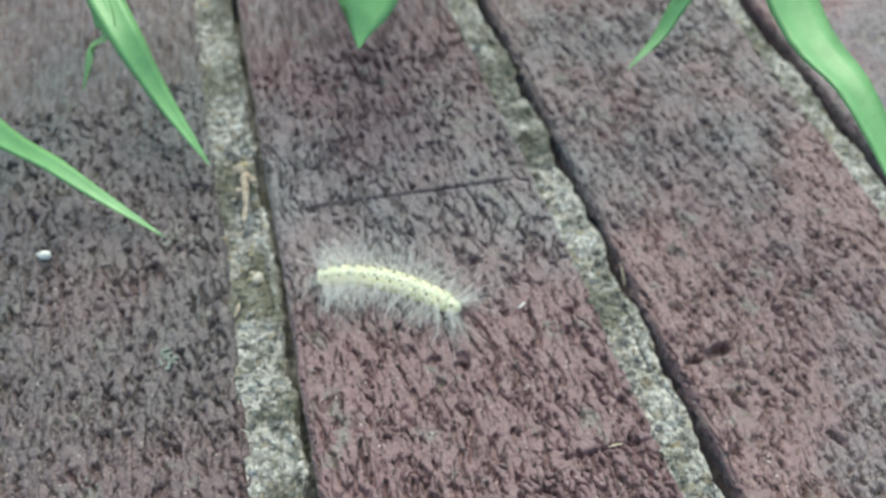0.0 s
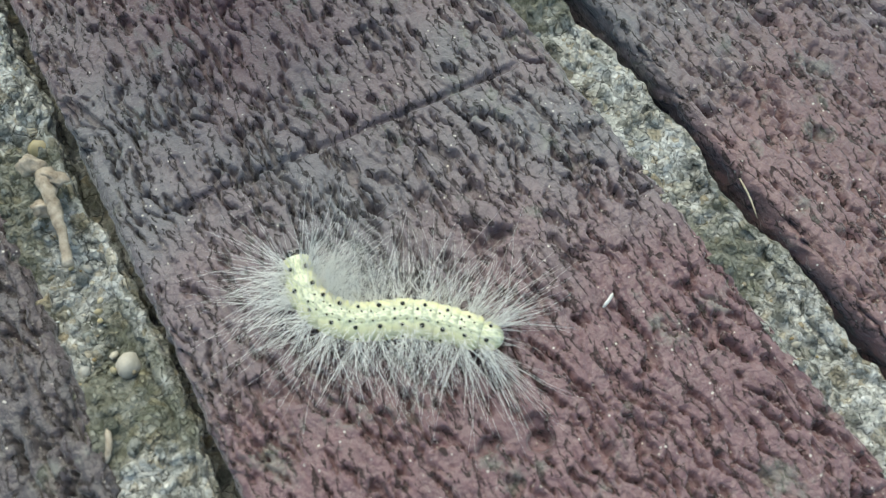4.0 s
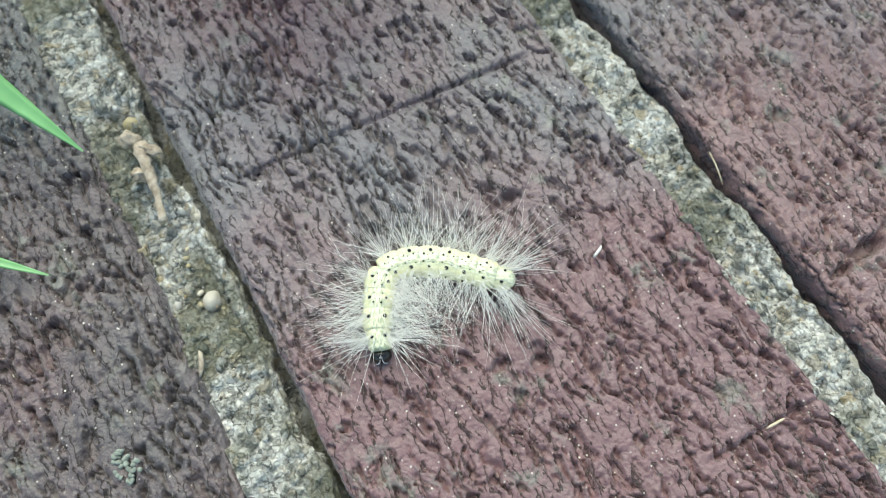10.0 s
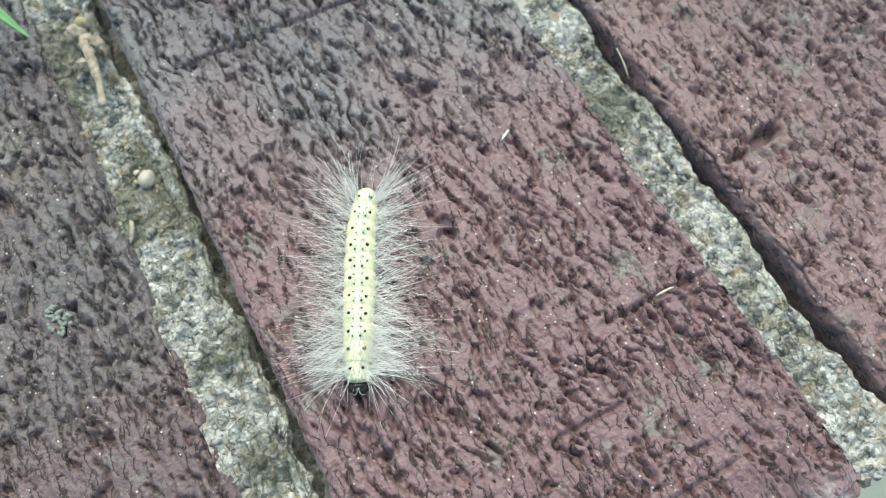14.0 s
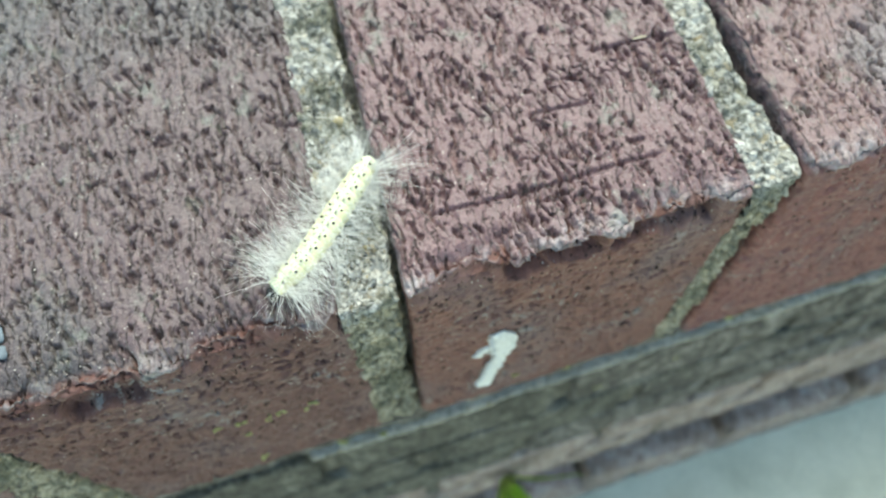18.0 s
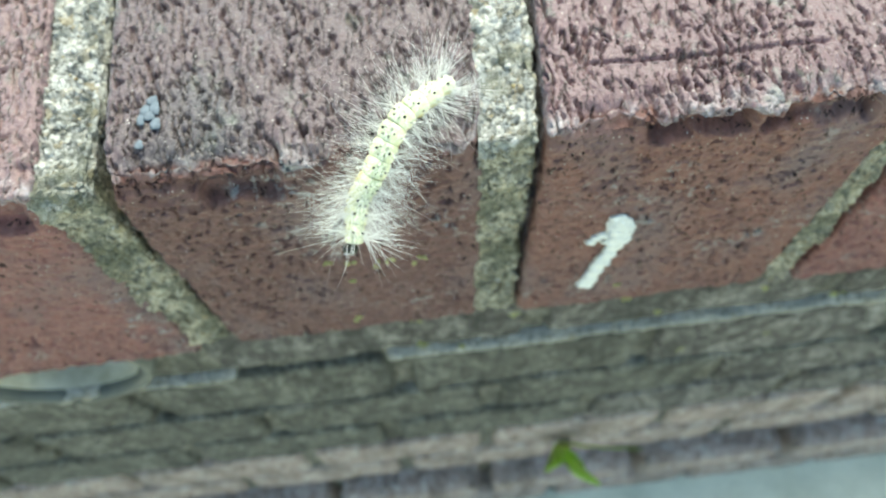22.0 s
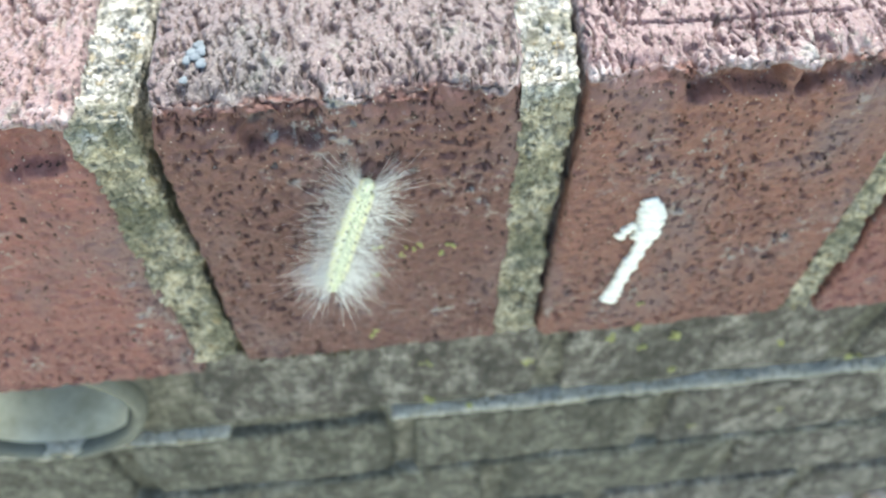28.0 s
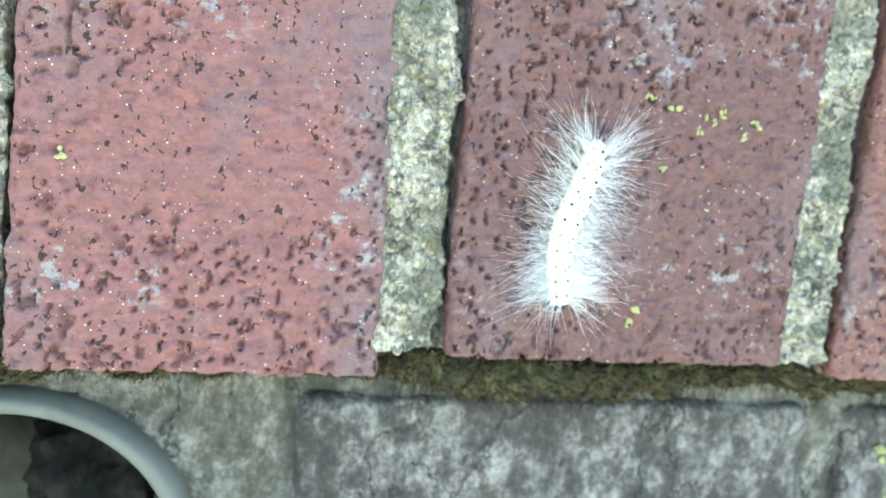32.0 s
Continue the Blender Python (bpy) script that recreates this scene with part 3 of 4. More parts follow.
# ---- moss, pipe and growth on the wall ----
def simple(name, colour, second, size, roughness=0.7, bump=0.0005):
    m = material(name, roughness)
    n = Nodes(m)
    f = n.noise(size, 4, 0.65)
    n.done(n.mix(n.grey(f, 0.3, 0.7), colour, second), roughness, n.bump(f, bump, 0.7))
    return m


def moss_material():
    m = material("moss", 0.95)
    n = Nodes(m)
    r = n.put("NewGeometry").outputs["Random Per Island"]
    r = n.mix(0.5, r, n.noise(0.0015, 5, 0.7, (1, 1, 1), 3.0))
    c = n.ramp(r, (0.15, (0.022, 0.016, 0.007)), (0.38, (0.070, 0.050, 0.022)), (0.55, (0.125, 0.095, 0.044)), (0.68, (0.085, 0.082, 0.024)), (0.85, (0.20, 0.165, 0.085)))
    f = n.noise(0.0016, 4, 0.65)
    c = n.mix(n.grey(f, 0.35, 0.6), n.mix(0.7, c, (0.015, 0.012, 0.005)), c)
    n.done(c, 0.95, n.bump(f, 0.0005, 0.7))
    return m


MOSS = moss_material()
PIPE = simple("grey_pipe_plastic", (0.062, 0.066, 0.054), (0.120, 0.122, 0.102), 0.012, 0.6, 0.0002)
SILT = simple("pale_silt", (0.44, 0.39, 0.26), (0.70, 0.65, 0.50), 0.009, 0.95, 0.001)
# near black without gloss, for the dark depth of the pipe
PIPE_DARK = simple("pipe_dark_black", (0.006, 0.006, 0.005), (0.022, 0.021, 0.016), 0.003, 0.9, 0.001)
PIPE_DARK.node_tree.nodes["Principled BSDF"].inputs["Specular IOR Level"].default_value = 0.1
LICHEN = simple("yellow_lichen", (0.24, 0.24, 0.085), (0.38, 0.37, 0.15), 0.001, 0.95)
CHALK = simple("dried_white_lime", (0.52, 0.51, 0.47), (0.72, 0.71, 0.66), 0.0012, 0.9, 0.0004)
BARK = simple("dry_twig_bark", (0.16, 0.12, 0.08), (0.46, 0.40, 0.32), 0.0015, 0.85, 0.0004)
STRAW = simple("bleached_straw", (0.34, 0.27, 0.17), (0.52, 0.46, 0.34), 0.001, 0.6, 0.0001)
BLADE = simple("grass_green", (0.10, 0.26, 0.09), (0.19, 0.40, 0.16), 0.012, 0.4, 0.0002)
LEAF = simple("weed_green", (0.36, 0.60, 0.05), (0.52, 0.72, 0.13), 0.006, 0.5, 0.0003)


def stone_material():
    m = material("mixed_grit", 0.6)
    n = Nodes(m)
    r = n.put("NewGeometry").outputs["Random Per Island"]
    c = n.ramp(r, (0.0, (0.40, 0.38, 0.33)), (0.25, (0.55, 0.54, 0.49)), (0.45, (0.30, 0.21, 0.09)), (0.6, (0.16, 0.18, 0.17)), (0.75, (0.45, 0.36, 0.17)), (1.0, (0.62, 0.60, 0.55)))
    f = n.noise(0.0012, 4)
    n.done(n.mix(n.grey(f, 0.3, 0.7), n.mix(0.35, c, (0.1, 0.1, 0.08)), c), 0.55, n.bump(f, 0.0003, 0.5))
    return m


GRIT = stone_material()


BALLS = {}


def ball(detail):
    """Points and faces of a unit ball, made once."""
    if detail not in BALLS:
        bm = bmesh.new()
        bmesh.ops.create_icosphere(bm, subdivisions=detail, radius=1.0)
        BALLS[detail] = ([v.co.copy() for v in bm.verts], [[v.index for v in f.verts] for f in bm.faces])
        bm.free()
    return BALLS[detail]


def blob(bm, at, size, seed, rough=0.3, detail=2):
    """A lumpy pebble in a bmesh."""
    points, faces = ball(detail)
    turn = Euler((seed * 1.3, seed * 2.1, seed * 0.7)).to_matrix()
    made = []
    for c in points:
        k = 1 + rough * noise.noise(c * 1.4 + Vector((seed * 3.7, seed, 0)))
        made.append(bm.verts.new(Vector(at) + turn @ Vector((c.x * size[0] * k, c.y * size[1] * k, c.z * size[2] * k))))
    for f in faces:
        bm.faces.new([made[i] for i in f])


rng = random.Random(5)


# moss along the bed joint below the cap: a lumpy cushion and its shoots
xs, sec = steps((-0.24, 0.26, 0.0008)), np.linspace(0, 1, 18)
X, S = np.meshgrid(xs, sec, indexing="ij")
p = np.stack([X.ravel(), S.ravel() * 0.02, 0 * X.ravel()], -1)
swell = 0.75 + 0.6 * step(0.35, 0.7, fbm(p, 0.018, 3, 71))
angle = S.ravel() * math.pi
drop = 0.0006 + 0.0066 * S.ravel() * swell
y = 0.0128 - 0.0060 * np.sin(angle) * swell - 0.0052 * (fbm(p, (0.0040, 0.0050, 1), 3, 73) - 0.5) - 0.0042 * (fbm(p, (0.0013, 0.0018, 1), 2, 75) - 0.5)
z = -0.0885 - drop - 0.0022 * (S.ravel()) + 0.004 * (fbm(p, 0.004, 2, 79) - 0.5)
v = np.stack([X.ravel(), y, z], -1)
v[:, 2] += TOP
i = np.arange(X.size).reshape(X.shape)
quads = np.stack([i[:-1, :-1], i[:-1, 1:], i[1:, 1:], i[1:, :-1]], -1).reshape(-1, 4)
verts, faces = [tuple(a) for a in v], [tuple(int(k) for k in f) for f in quads]
for k in range(70000):
    a = v[rng.randrange(len(v))]
    d = Vector((rng.gauss(0, 0.5), -1 + rng.gauss(0, 0.4), rng.gauss(0.25, 0.5))).normalized() * rng.uniform(0.0008, 0.0026)
    s = Vector((rng.gauss(0, 1), rng.gauss(0, 1), rng.gauss(0, 1))).normalized() * 0.00026
    b = Vector(a)
    n0 = len(verts)
    verts += [tuple(b - s), tuple(b + s), tuple(b + d)]
    faces.append((n0, n0 + 1, n0 + 2))
moss = mesh_object("moss", verts, faces, MOSS)
tagged(moss, "olive brown moss along the joint under the wall cap", "moss", kind="stuff")

# drain pipe set in the first course
PX, PZ, PR = -0.1370, TOP - 0.1345, 0.0330
bm = bmesh.new()
profile = [(PR, 0.24), (PR, 0.0145), (PR - 0.0012, 0.0105), (PR - 0.0035, 0.0105), (PR - 0.0046, 0.0130), (PR - 0.0048, 0.24), (0.0, 0.2405)]
ringed = []
for r, yy in profile:
    ringed.append([bm.verts.new((PX + r * math.cos(a) + 0.0004 * math.sin(3 * a), yy, PZ + r * math.sin(a))) for a in np.linspace(0, 2 * math.pi, 73)[:-1]])
for a, b in zip(ringed, ringed[1:]):
    for k in range(72):
        bm.faces.new((a[k], b[k], b[(k + 1) % 72], a[(k + 1) % 72]))
pipe = part("drain_pipe", bm, PIPE)
tagged(pipe, "grey plastic drain pipe set in the brick wall", "pipe")
# silt at the bottom, carried up the left as the pipe wall's painted light
bm = bmesh.new()
bmesh.ops.create_grid(bm, x_segments=40, y_segments=40, size=1)
for q in bm.verts:
    a, yy = q.co.x * 1.5 - 0.55, 0.014 + 0.06 * (q.co.y + 1)
    lift = 0.016 * (noise.noise(Vector((q.co.x * 2.2 + 3, q.co.y * 1.5, 4))) + 0.7) * (0.5 + 0.3 * q.co.y) * (1 - q.co.x ** 2) + 0.0006
    r = PR - 0.0050 - lift
    q.co = Vector((PX + r * math.sin(a), yy, PZ - r * math.cos(a)))
# black lump added to stand in for the pipe's dark hollow
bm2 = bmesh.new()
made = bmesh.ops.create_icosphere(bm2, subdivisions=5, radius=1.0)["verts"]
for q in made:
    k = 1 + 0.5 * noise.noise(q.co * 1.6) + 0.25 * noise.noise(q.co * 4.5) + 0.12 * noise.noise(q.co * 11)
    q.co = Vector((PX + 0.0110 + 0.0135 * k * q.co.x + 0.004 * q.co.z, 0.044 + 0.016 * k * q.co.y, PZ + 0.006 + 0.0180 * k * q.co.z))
part("dark_filler", bm2, PIPE_DARK, pipe, "added black lump standing in for the dark hollow of the pipe")
silt = part("silt", bm, SILT, pipe, "pale dried silt inside the pipe, also standing in for the lit left wall")

# yellow lichen flecks on the bricks
bm = bmesh.new()
flecks = [(-0.0295, -0.0803), (-0.0123, -0.0481), (-0.0185, -0.0458), (-0.0308, -0.0428), (-0.0269, -0.0444), (-0.017, -0.0445), (-0.0104, -0.046), (-0.0303, -0.0824), (-0.0212, -0.0475), (-0.1258, -0.0604), (0.0376, -0.0792), (-0.0275, -0.0538)]
for k, (x, z) in enumerate(flecks):
    for j in range(4):
        blob(bm, (x + rng.gauss(0, 0.0005), -0.0002, TOP + z + rng.gauss(0, 0.0005)), [rng.uniform(0.0003, 0.0008), 0.0003, rng.uniform(0.0003, 0.0007)], k + j * 0.3, 0.5, 1)
for k, (x, z) in enumerate([(0.0357, -0.1109), (0.0468, -0.1151), (0.0638, -0.1482), (0.0404, -0.1221), (-0.0161, -0.126), (0.0141, -0.1307), (-0.0168, -0.1523), (-0.0031, -0.1598), (0.0607, -0.1253), (0.0505, -0.1295), (0.0979, -0.1361), (0.1165, -0.193), (-0.0129, -0.1993), (0.0836, -0.2008), (0.1278, -0.1531)]):
    for j in range(5):
        blob(bm, (x + rng.gauss(0, 0.001), LOWER - 0.0004, TOP + z + rng.gauss(0, 0.001)), [rng.uniform(0.0006, 0.0014), 0.0005, rng.uniform(0.0006, 0.0012)], k + j * 0.7, 0.5, 1)
tagged(part("lichen", bm, LICHEN), "small yellow lichen flecks on the brick faces", "lichen", kind="stuff")

# single stones lying in the mortar, and sand grains on it
bm = bmesh.new()
for k, (x, yy, s) in enumerate([(0.0872, 0.0465, 1.1), (0.0852, 0.0453, 1.0), (0.0839, 0.0354, 1.5), (0.0869, 0.0486, 1.0), (0.0826, 0.0298, 1.9), (0.0828, 0.0539, 1.2), (0.0840, 0.0379, 1.4), (0.0885, 0.0624, 1.0), (0.0875, 0.0977, 0.8),
                                 (0.0180, 0.1260, 1.9), (0.0105, 0.0964, 1.2), (0.0152, 0.0942, 1.9), (0.0135, 0.0867, 1.6), (0.0121, 0.0389, 1.6), (0.0091, 0.0339, 1.3), (-0.0737, 0.0070, 1.5), (0.0099, 0.0249, 1.4), (0.0846, 0.0133, 1.5)]):
    blob(bm, (x, yy, TOP - 0.0031), [0.00085 * s * rng.uniform(0.9, 1.3), 0.00085 * s, 0.0006 * s], k * 1.9 + 1, 0.35, 2)
for k in range(1500):
    j = rng.choice([1, 2, 2, 3, 3, 3, 3, 4, 4, 4])
    xl, xr, s, bow = JOINTS[j]
    yy = rng.uniform(0.004, 0.15)
    x = rng.uniform(xl - 0.0005, xr - 0.0052) + s * yy + bow * yy * yy
    r = 0.0002 + 0.0005 * rng.random() ** 3
    blob(bm, (x, yy, TOP - 0.0032 + rng.gauss(0, 0.0005)), [r * rng.uniform(0.8, 1.5), r, r * 0.8], k * 0.37, 0.3, 1)
for k in range(500):
    j = rng.choice([1, 2, 2, 3, 3, 4])
    xl, xr, s, bow = JOINTS[j]
    zz = rng.uniform(-0.088, -0.004)
    x = rng.uniform(xl, xr - 0.0035) + LEANS.get(j, LEAN) * zz
    r = 0.00022 + 0.0005 * rng.random() ** 2
    blob(bm, (x, 0.0022 + rng.gauss(0, 0.0004), TOP + zz), [r, r * 0.8, r * rng.uniform(0.8, 1.4)], k * 0.41, 0.3, 1)
tagged(part("joint_grit", bm, GRIT), "loose pebbles and sand grains in the mortar joints", "grit", kind="stuff")


# ---- small things on the wall ----
def tube(bm, points, radii, sides=8, seed=0.0, rough=0.0):
    """A bent, tapered rod through points."""
    rows = []
    points = [Vector(q) for q in points]
    for k, (q, r) in enumerate(zip(points, radii)):
        along = (points[min(k + 1, len(points) - 1)] - points[max(k - 1, 0)]).normalized()
        a = along.orthogonal().normalized()
        b = along.cross(a)
        row = []
        for j in range(sides):
            ang = 2 * math.pi * j / sides
            d = a * math.cos(ang) + b * math.sin(ang)
            rr = r * (1 + rough * noise.noise((q + d * r) * 900 + Vector((seed, 0, 0))))
            row.append(bm.verts.new(q + d * rr))
        rows.append(row)
    for a, b in zip(rows, rows[1:]):
        for j in range(sides):
            bm.faces.new((a[j], a[(j + 1) % sides], b[(j + 1) % sides], b[j]))
    bm.faces.new(rows[0][::-1])
    bm.faces.new(rows[-1])


def smooth_line(points, count):
    """A Catmull-Rom line through points."""
    p = [Vector(q) for q in points]
    p = [2 * p[0] - p[1]] + p + [2 * p[-1] - p[-2]]
    out = []
    for k in range(count):
        u = k / (count - 1) * (len(p) - 3)
        n = min(int(u), len(p) - 4)
        f = u - n
        a, b, c, d = p[n:n + 4]
        out.append(0.5 * (2 * b + (c - a) * f + (2 * a - 5 * b + 4 * c - d) * f * f + (3 * b - a - 3 * c + d) * f ** 3))
    return out


def twig():
    ob = tagged(new("twig"), "short dry knotty twig lying on the mortar", "twig")
    z = TOP + 0.0006
    line = smooth_line([(0.0175, 0.1196, z + 0.001), (0.0170, 0.1160, z + 0.0012), (0.0164, 0.1118, z + 0.0008), (0.0151, 0.1072, z + 0.0004)], 16)
    bm = bmesh.new()
    tube(bm, line, [0.95 * r for r in (0.00125, 0.0012, 0.0011, 0.0010, 0.0009, 0.00085, 0.0008, 0.00075, 0.0007, 0.0007, 0.00065, 0.00065, 0.0006, 0.0006, 0.00065, 0.0008)], 9, 1.0, 0.6)
    part("stem", bm, BARK, ob)
    for k, (at, size) in enumerate((((0.0168, 0.1212, z + 0.001), (0.0018, 0.0016, 0.0014)), ((0.0185, 0.1182, z + 0.0014), (0.0017, 0.0010, 0.0008)), ((0.0155, 0.1156, z + 0.0004), (0.0012, 0.0011, 0.0010)))):
        bm = bmesh.new()
        blob(bm, at, size, k + 2.0, 0.6, 3)
        part("knot", bm, BARK, ob)


twig()


def dropping():
    """A dried white splash shaped like a hooked stroke on a front face."""
    bm = bmesh.new()
    line = smooth_line([(0.0288, -0.0005, TOP - 0.0745), (0.0306, -0.0007, TOP - 0.0628), (0.0328, -0.0008, TOP - 0.0506), (0.0332, -0.0008, TOP - 0.0415), (0.0318, -0.0007, TOP - 0.0364)], 30)
    for k, q in enumerate(line):
        w = 0.0020 + 0.0002 * math.sin(k * 0.9) + (0.0005 if k < 2 else 0) + (0.0013 if 15 < k < 27 else 0)
        blob(bm, (q.x + 0.0002 * math.sin(k * 2.3), q.y, q.z), (w, 0.0008 + 0.0005 * (k % 3 == 0), 0.0017), 0.0, 0.5, 2)
    for q in ((0.0271, -0.0004, TOP - 0.0478), (0.0282, -0.0004, TOP - 0.0458), (0.0294, -0.0004, TOP - 0.0445), (0.0347, -0.0004, TOP - 0.0409)):
        blob(bm, q, (0.0015, 0.0009, 0.0012), 0.0, 0.5, 2)
    tagged(part("bird_dropping", bm, CHALK), "dried white bird dropping stuck to a brick face", "dropping")


dropping()


def sliver(name, a, b, r, mat, label, category):
    bm = bmesh.new()
    line = smooth_line([a, ((a[0] + b[0]) / 2 + r, (a[1] + b[1]) / 2, (a[2] + b[2]) / 2 + r), b], 6)
    tube(bm, line, [r * 0.5, r, r, r, r * 0.9, r * 0.4], 6)
    tagged(part(name, bm, mat), label, category)


sliver("straw", (0.0648, 0.0693, TOP + 0.0006), (0.0666, 0.0700, TOP + 0.0012), 0.00022, CHALK, "tiny white sliver on the brick top", "sliver")
sliver("straw", (0.0896, 0.0735, TOP + 0.0002), (0.0886, 0.0683, TOP - 0.0010), 0.00013, STRAW, "thin bleached straw on the mortar", "straw")
sliver("wood_splinter", (0.0705, 0.0368, TOP + 0.0003), (0.0735, 0.0365, TOP + 0.0003), 0.00020, STRAW, "pale splinter lying in a scored line", "splinter")
sliver("straw", (-0.0666, 0.0105, TOP - 0.0931), (-0.0618, 0.0085, TOP - 0.0958), 0.00035, STRAW, "dry straw caught in the moss", "straw")
sliver("straw", (0.0105, 0.0881, TOP - 0.0004), (0.0088, 0.0848, TOP - 0.0008), 0.0004, BARK, "short brown stalk on the mortar", "straw")
for x, yy, s in ((-0.0268, 0.1111, 1.2),):
    bm = bmesh.new()
    blob(bm, (x, yy, TOP + 0.0008), (0.0009 * s, 0.0012 * s, 0.0008 * s), x * 90, 0.4, 2)
    tagged(part("crumb", bm, CHALK), "pale mortar crumb on the brick top", "crumb")


# ---- plants ----
def blade_part(parent, points, width, mat=BLADE, fold=0.25):
    """One grass blade: a long folded strip with a fine tip."""
    line = smooth_line(points, 26)
    bm = bmesh.new()
    rows = []
    for k, q in enumerate(line):
        u = k / 25
        w = width * min(1.0, 0.45 + 2.2 * u) * (1 - u ** 2.6) + 0.00012
        along = (line[min(k + 1, 25)] - line[max(k - 1, 0)]).normalized()
        side = along.cross(Vector((0, 0, 1)))
        side = side.normalized() if side.length > 1e-4 else Vector((1, 0, 0))
        up = side.cross(along)
        rows.append([bm.verts.new(q + side * w * s + up * (fold * w * abs(s) + t)) for s, t in ((-1, 0.0), (-0.5, 0.0), (0, 0.0), (0.5, 0.0), (1, 0.0), (0.5, -0.00025), (0, -0.0003), (-0.5, -0.00025))])
    for a, b in zip(rows, rows[1:]):
        for j in range(8):
            bm.faces.new((a[j], b[j], b[(j + 1) % 8], a[(j + 1) % 8]))
    return part("blade", bm, mat, parent)


def tuft(label, root, blades):
    ob = tagged(new("grass_tuft"), label, "grass", group="grass behind the wall")
    ob.location = root
    for points, width in blades:
        b = blade_part(ob, [Vector(q) - Vector(root) for q in points], width)
    return ob


Z = TOP
tuft("green grass tuft leaning over the wall top", (-0.035, 0.262, Z - 0.015), [
    ([(-0.035, 0.262, Z - 0.015), (-0.020, 0.225, Z + 0.045), (-0.0016, 0.1518, Z + 0.030), (0.0039, 0.1352, Z + 0.018), (0.0110, 0.1195, Z + 0.0075)], 0.0042),
    ([(-0.035, 0.262, Z - 0.015), (-0.020, 0.222, Z + 0.042), (-0.0029, 0.1517, Z + 0.030), (-0.0076, 0.1474, Z + 0.021), (-0.0123, 0.1450, Z + 0.013)], 0.0026),
    ([(-0.035, 0.262, Z - 0.015), (-0.060, 0.210, Z + 0.045), (-0.0342, 0.1376, Z + 0.027), (-0.0188, 0.1244, Z + 0.010), (-0.0022, 0.1086, Z + 0.0012)], 0.0036),
])
tuft("broad green grass blade tip over the wall", (0.062, 0.260, Z - 0.015), [
    ([(0.062, 0.260, Z - 0.015), (0.064, 0.215, Z + 0.055), (0.0538, 0.1394, Z + 0.040), (0.0469, 0.1225, Z + 0.029)], 0.0140),
    ([(0.062, 0.260, Z - 0.015), (0.080, 0.220, Z + 0.060), (0.0628, 0.1417, Z + 0.044), (0.0506, 0.1275, Z + 0.030)], 0.0050),
])
tuft("green grass blades arching over the wall cap", (0.150, 0.262, Z - 0.015), [
    ([(0.150, 0.262, Z - 0.015), (0.140, 0.190, Z + 0.062), (0.1252, 0.1273, Z + 0.040), (0.1148, 0.1147, Z + 0.026), (0.1036, 0.1090, Z + 0.020)], 0.0030),
    ([(0.150, 0.262, Z - 0.015), (0.132, 0.180, Z + 0.078), (0.1283, 0.1001, Z + 0.042), (0.1311, 0.0732, Z + 0.036), (0.1323, 0.0358, Z + 0.022)], 0.0066),
])


def weed():
    ob = tagged(new("weed"), "bright green seedling growing from a joint of the wall", "weed")
    ob.location = (0.050, 0.012, TOP - 0.385)
    for k, (dx, dy, dz, w) in enumerate(((-0.010, -0.016, 0.024, 0.0042), (0.004, -0.020, 0.034, 0.0040), (0.028, -0.014, 0.042, 0.0028), (0.012, -0.024, 0.022, 0.0036), (-0.002, -0.010, 0.030, 0.0030))):
        dx, dy, dz, w = 1.3 * dx, 1.3 * dy, 1.3 * dz, 1.1 * w
        line = smooth_line([(0, 0, 0), (dx * 0.4, dy * 0.7, dz * 0.8), (dx, dy, dz)], 14)
        bm = bmesh.new()
        rows = []
        for j, q in enumerate(line):
            u = j / 13
            r = w * math.sin(math.pi * min(1, u * 0.95 + 0.03)) ** 0.8 + 0.0003
            rows.append([bm.verts.new(q + Vector((s * r, 0.15 * r * abs(s), t))) for s, t in ((-1, 0), (0, 0.0004), (1, 0), (0, -0.0004))])
        for a, b in zip(rows, rows[1:]):
            for j in range(4):
                bm.faces.new((a[j], b[j], b[(j + 1) % 4], a[(j + 1) % 4]))
        part("leaf", bm, LEAF, ob)


weed()
bm = bmesh.new()
for k in range(10):
    u = rng.random()
    blob(bm, (-0.0570 + 0.003 * u + rng.gauss(0, 0.0008), 0.005 + 0.012 * u, TOP + 0.0001), (rng.uniform(0.0006, 0.0011), rng.uniform(0.0007, 0.0014), 0.00016), 0.0, 0.6, 2)
tagged(part("paint_smear", bm, simple("pale_blue_paint", (0.10, 0.120, 0.140), (0.155, 0.185, 0.21), 0.002, 0.95)), "small pale blue paint smear on the brick top", "paint mark", kind="stuff")
bm = bmesh.new()
for k in range(26):
    a, d = rng.uniform(0, 6.28), 0.0017 * rng.random() ** 0.6
    blob(bm, (-0.0049 + d * math.cos(a), 0.0794 + 1.4 * d * math.sin(a), TOP - 0.0001), (rng.uniform(0.0003, 0.0007), rng.uniform(0.0003, 0.0008), 0.0004), k * 0.7, 0.5, 1)
tagged(part("lichen_patch", bm, simple("grey_green_lichen", (0.13, 0.15, 0.125), (0.26, 0.29, 0.25), 0.0008, 0.95)), "small grey-green lichen patch on the brick top", "lichen")
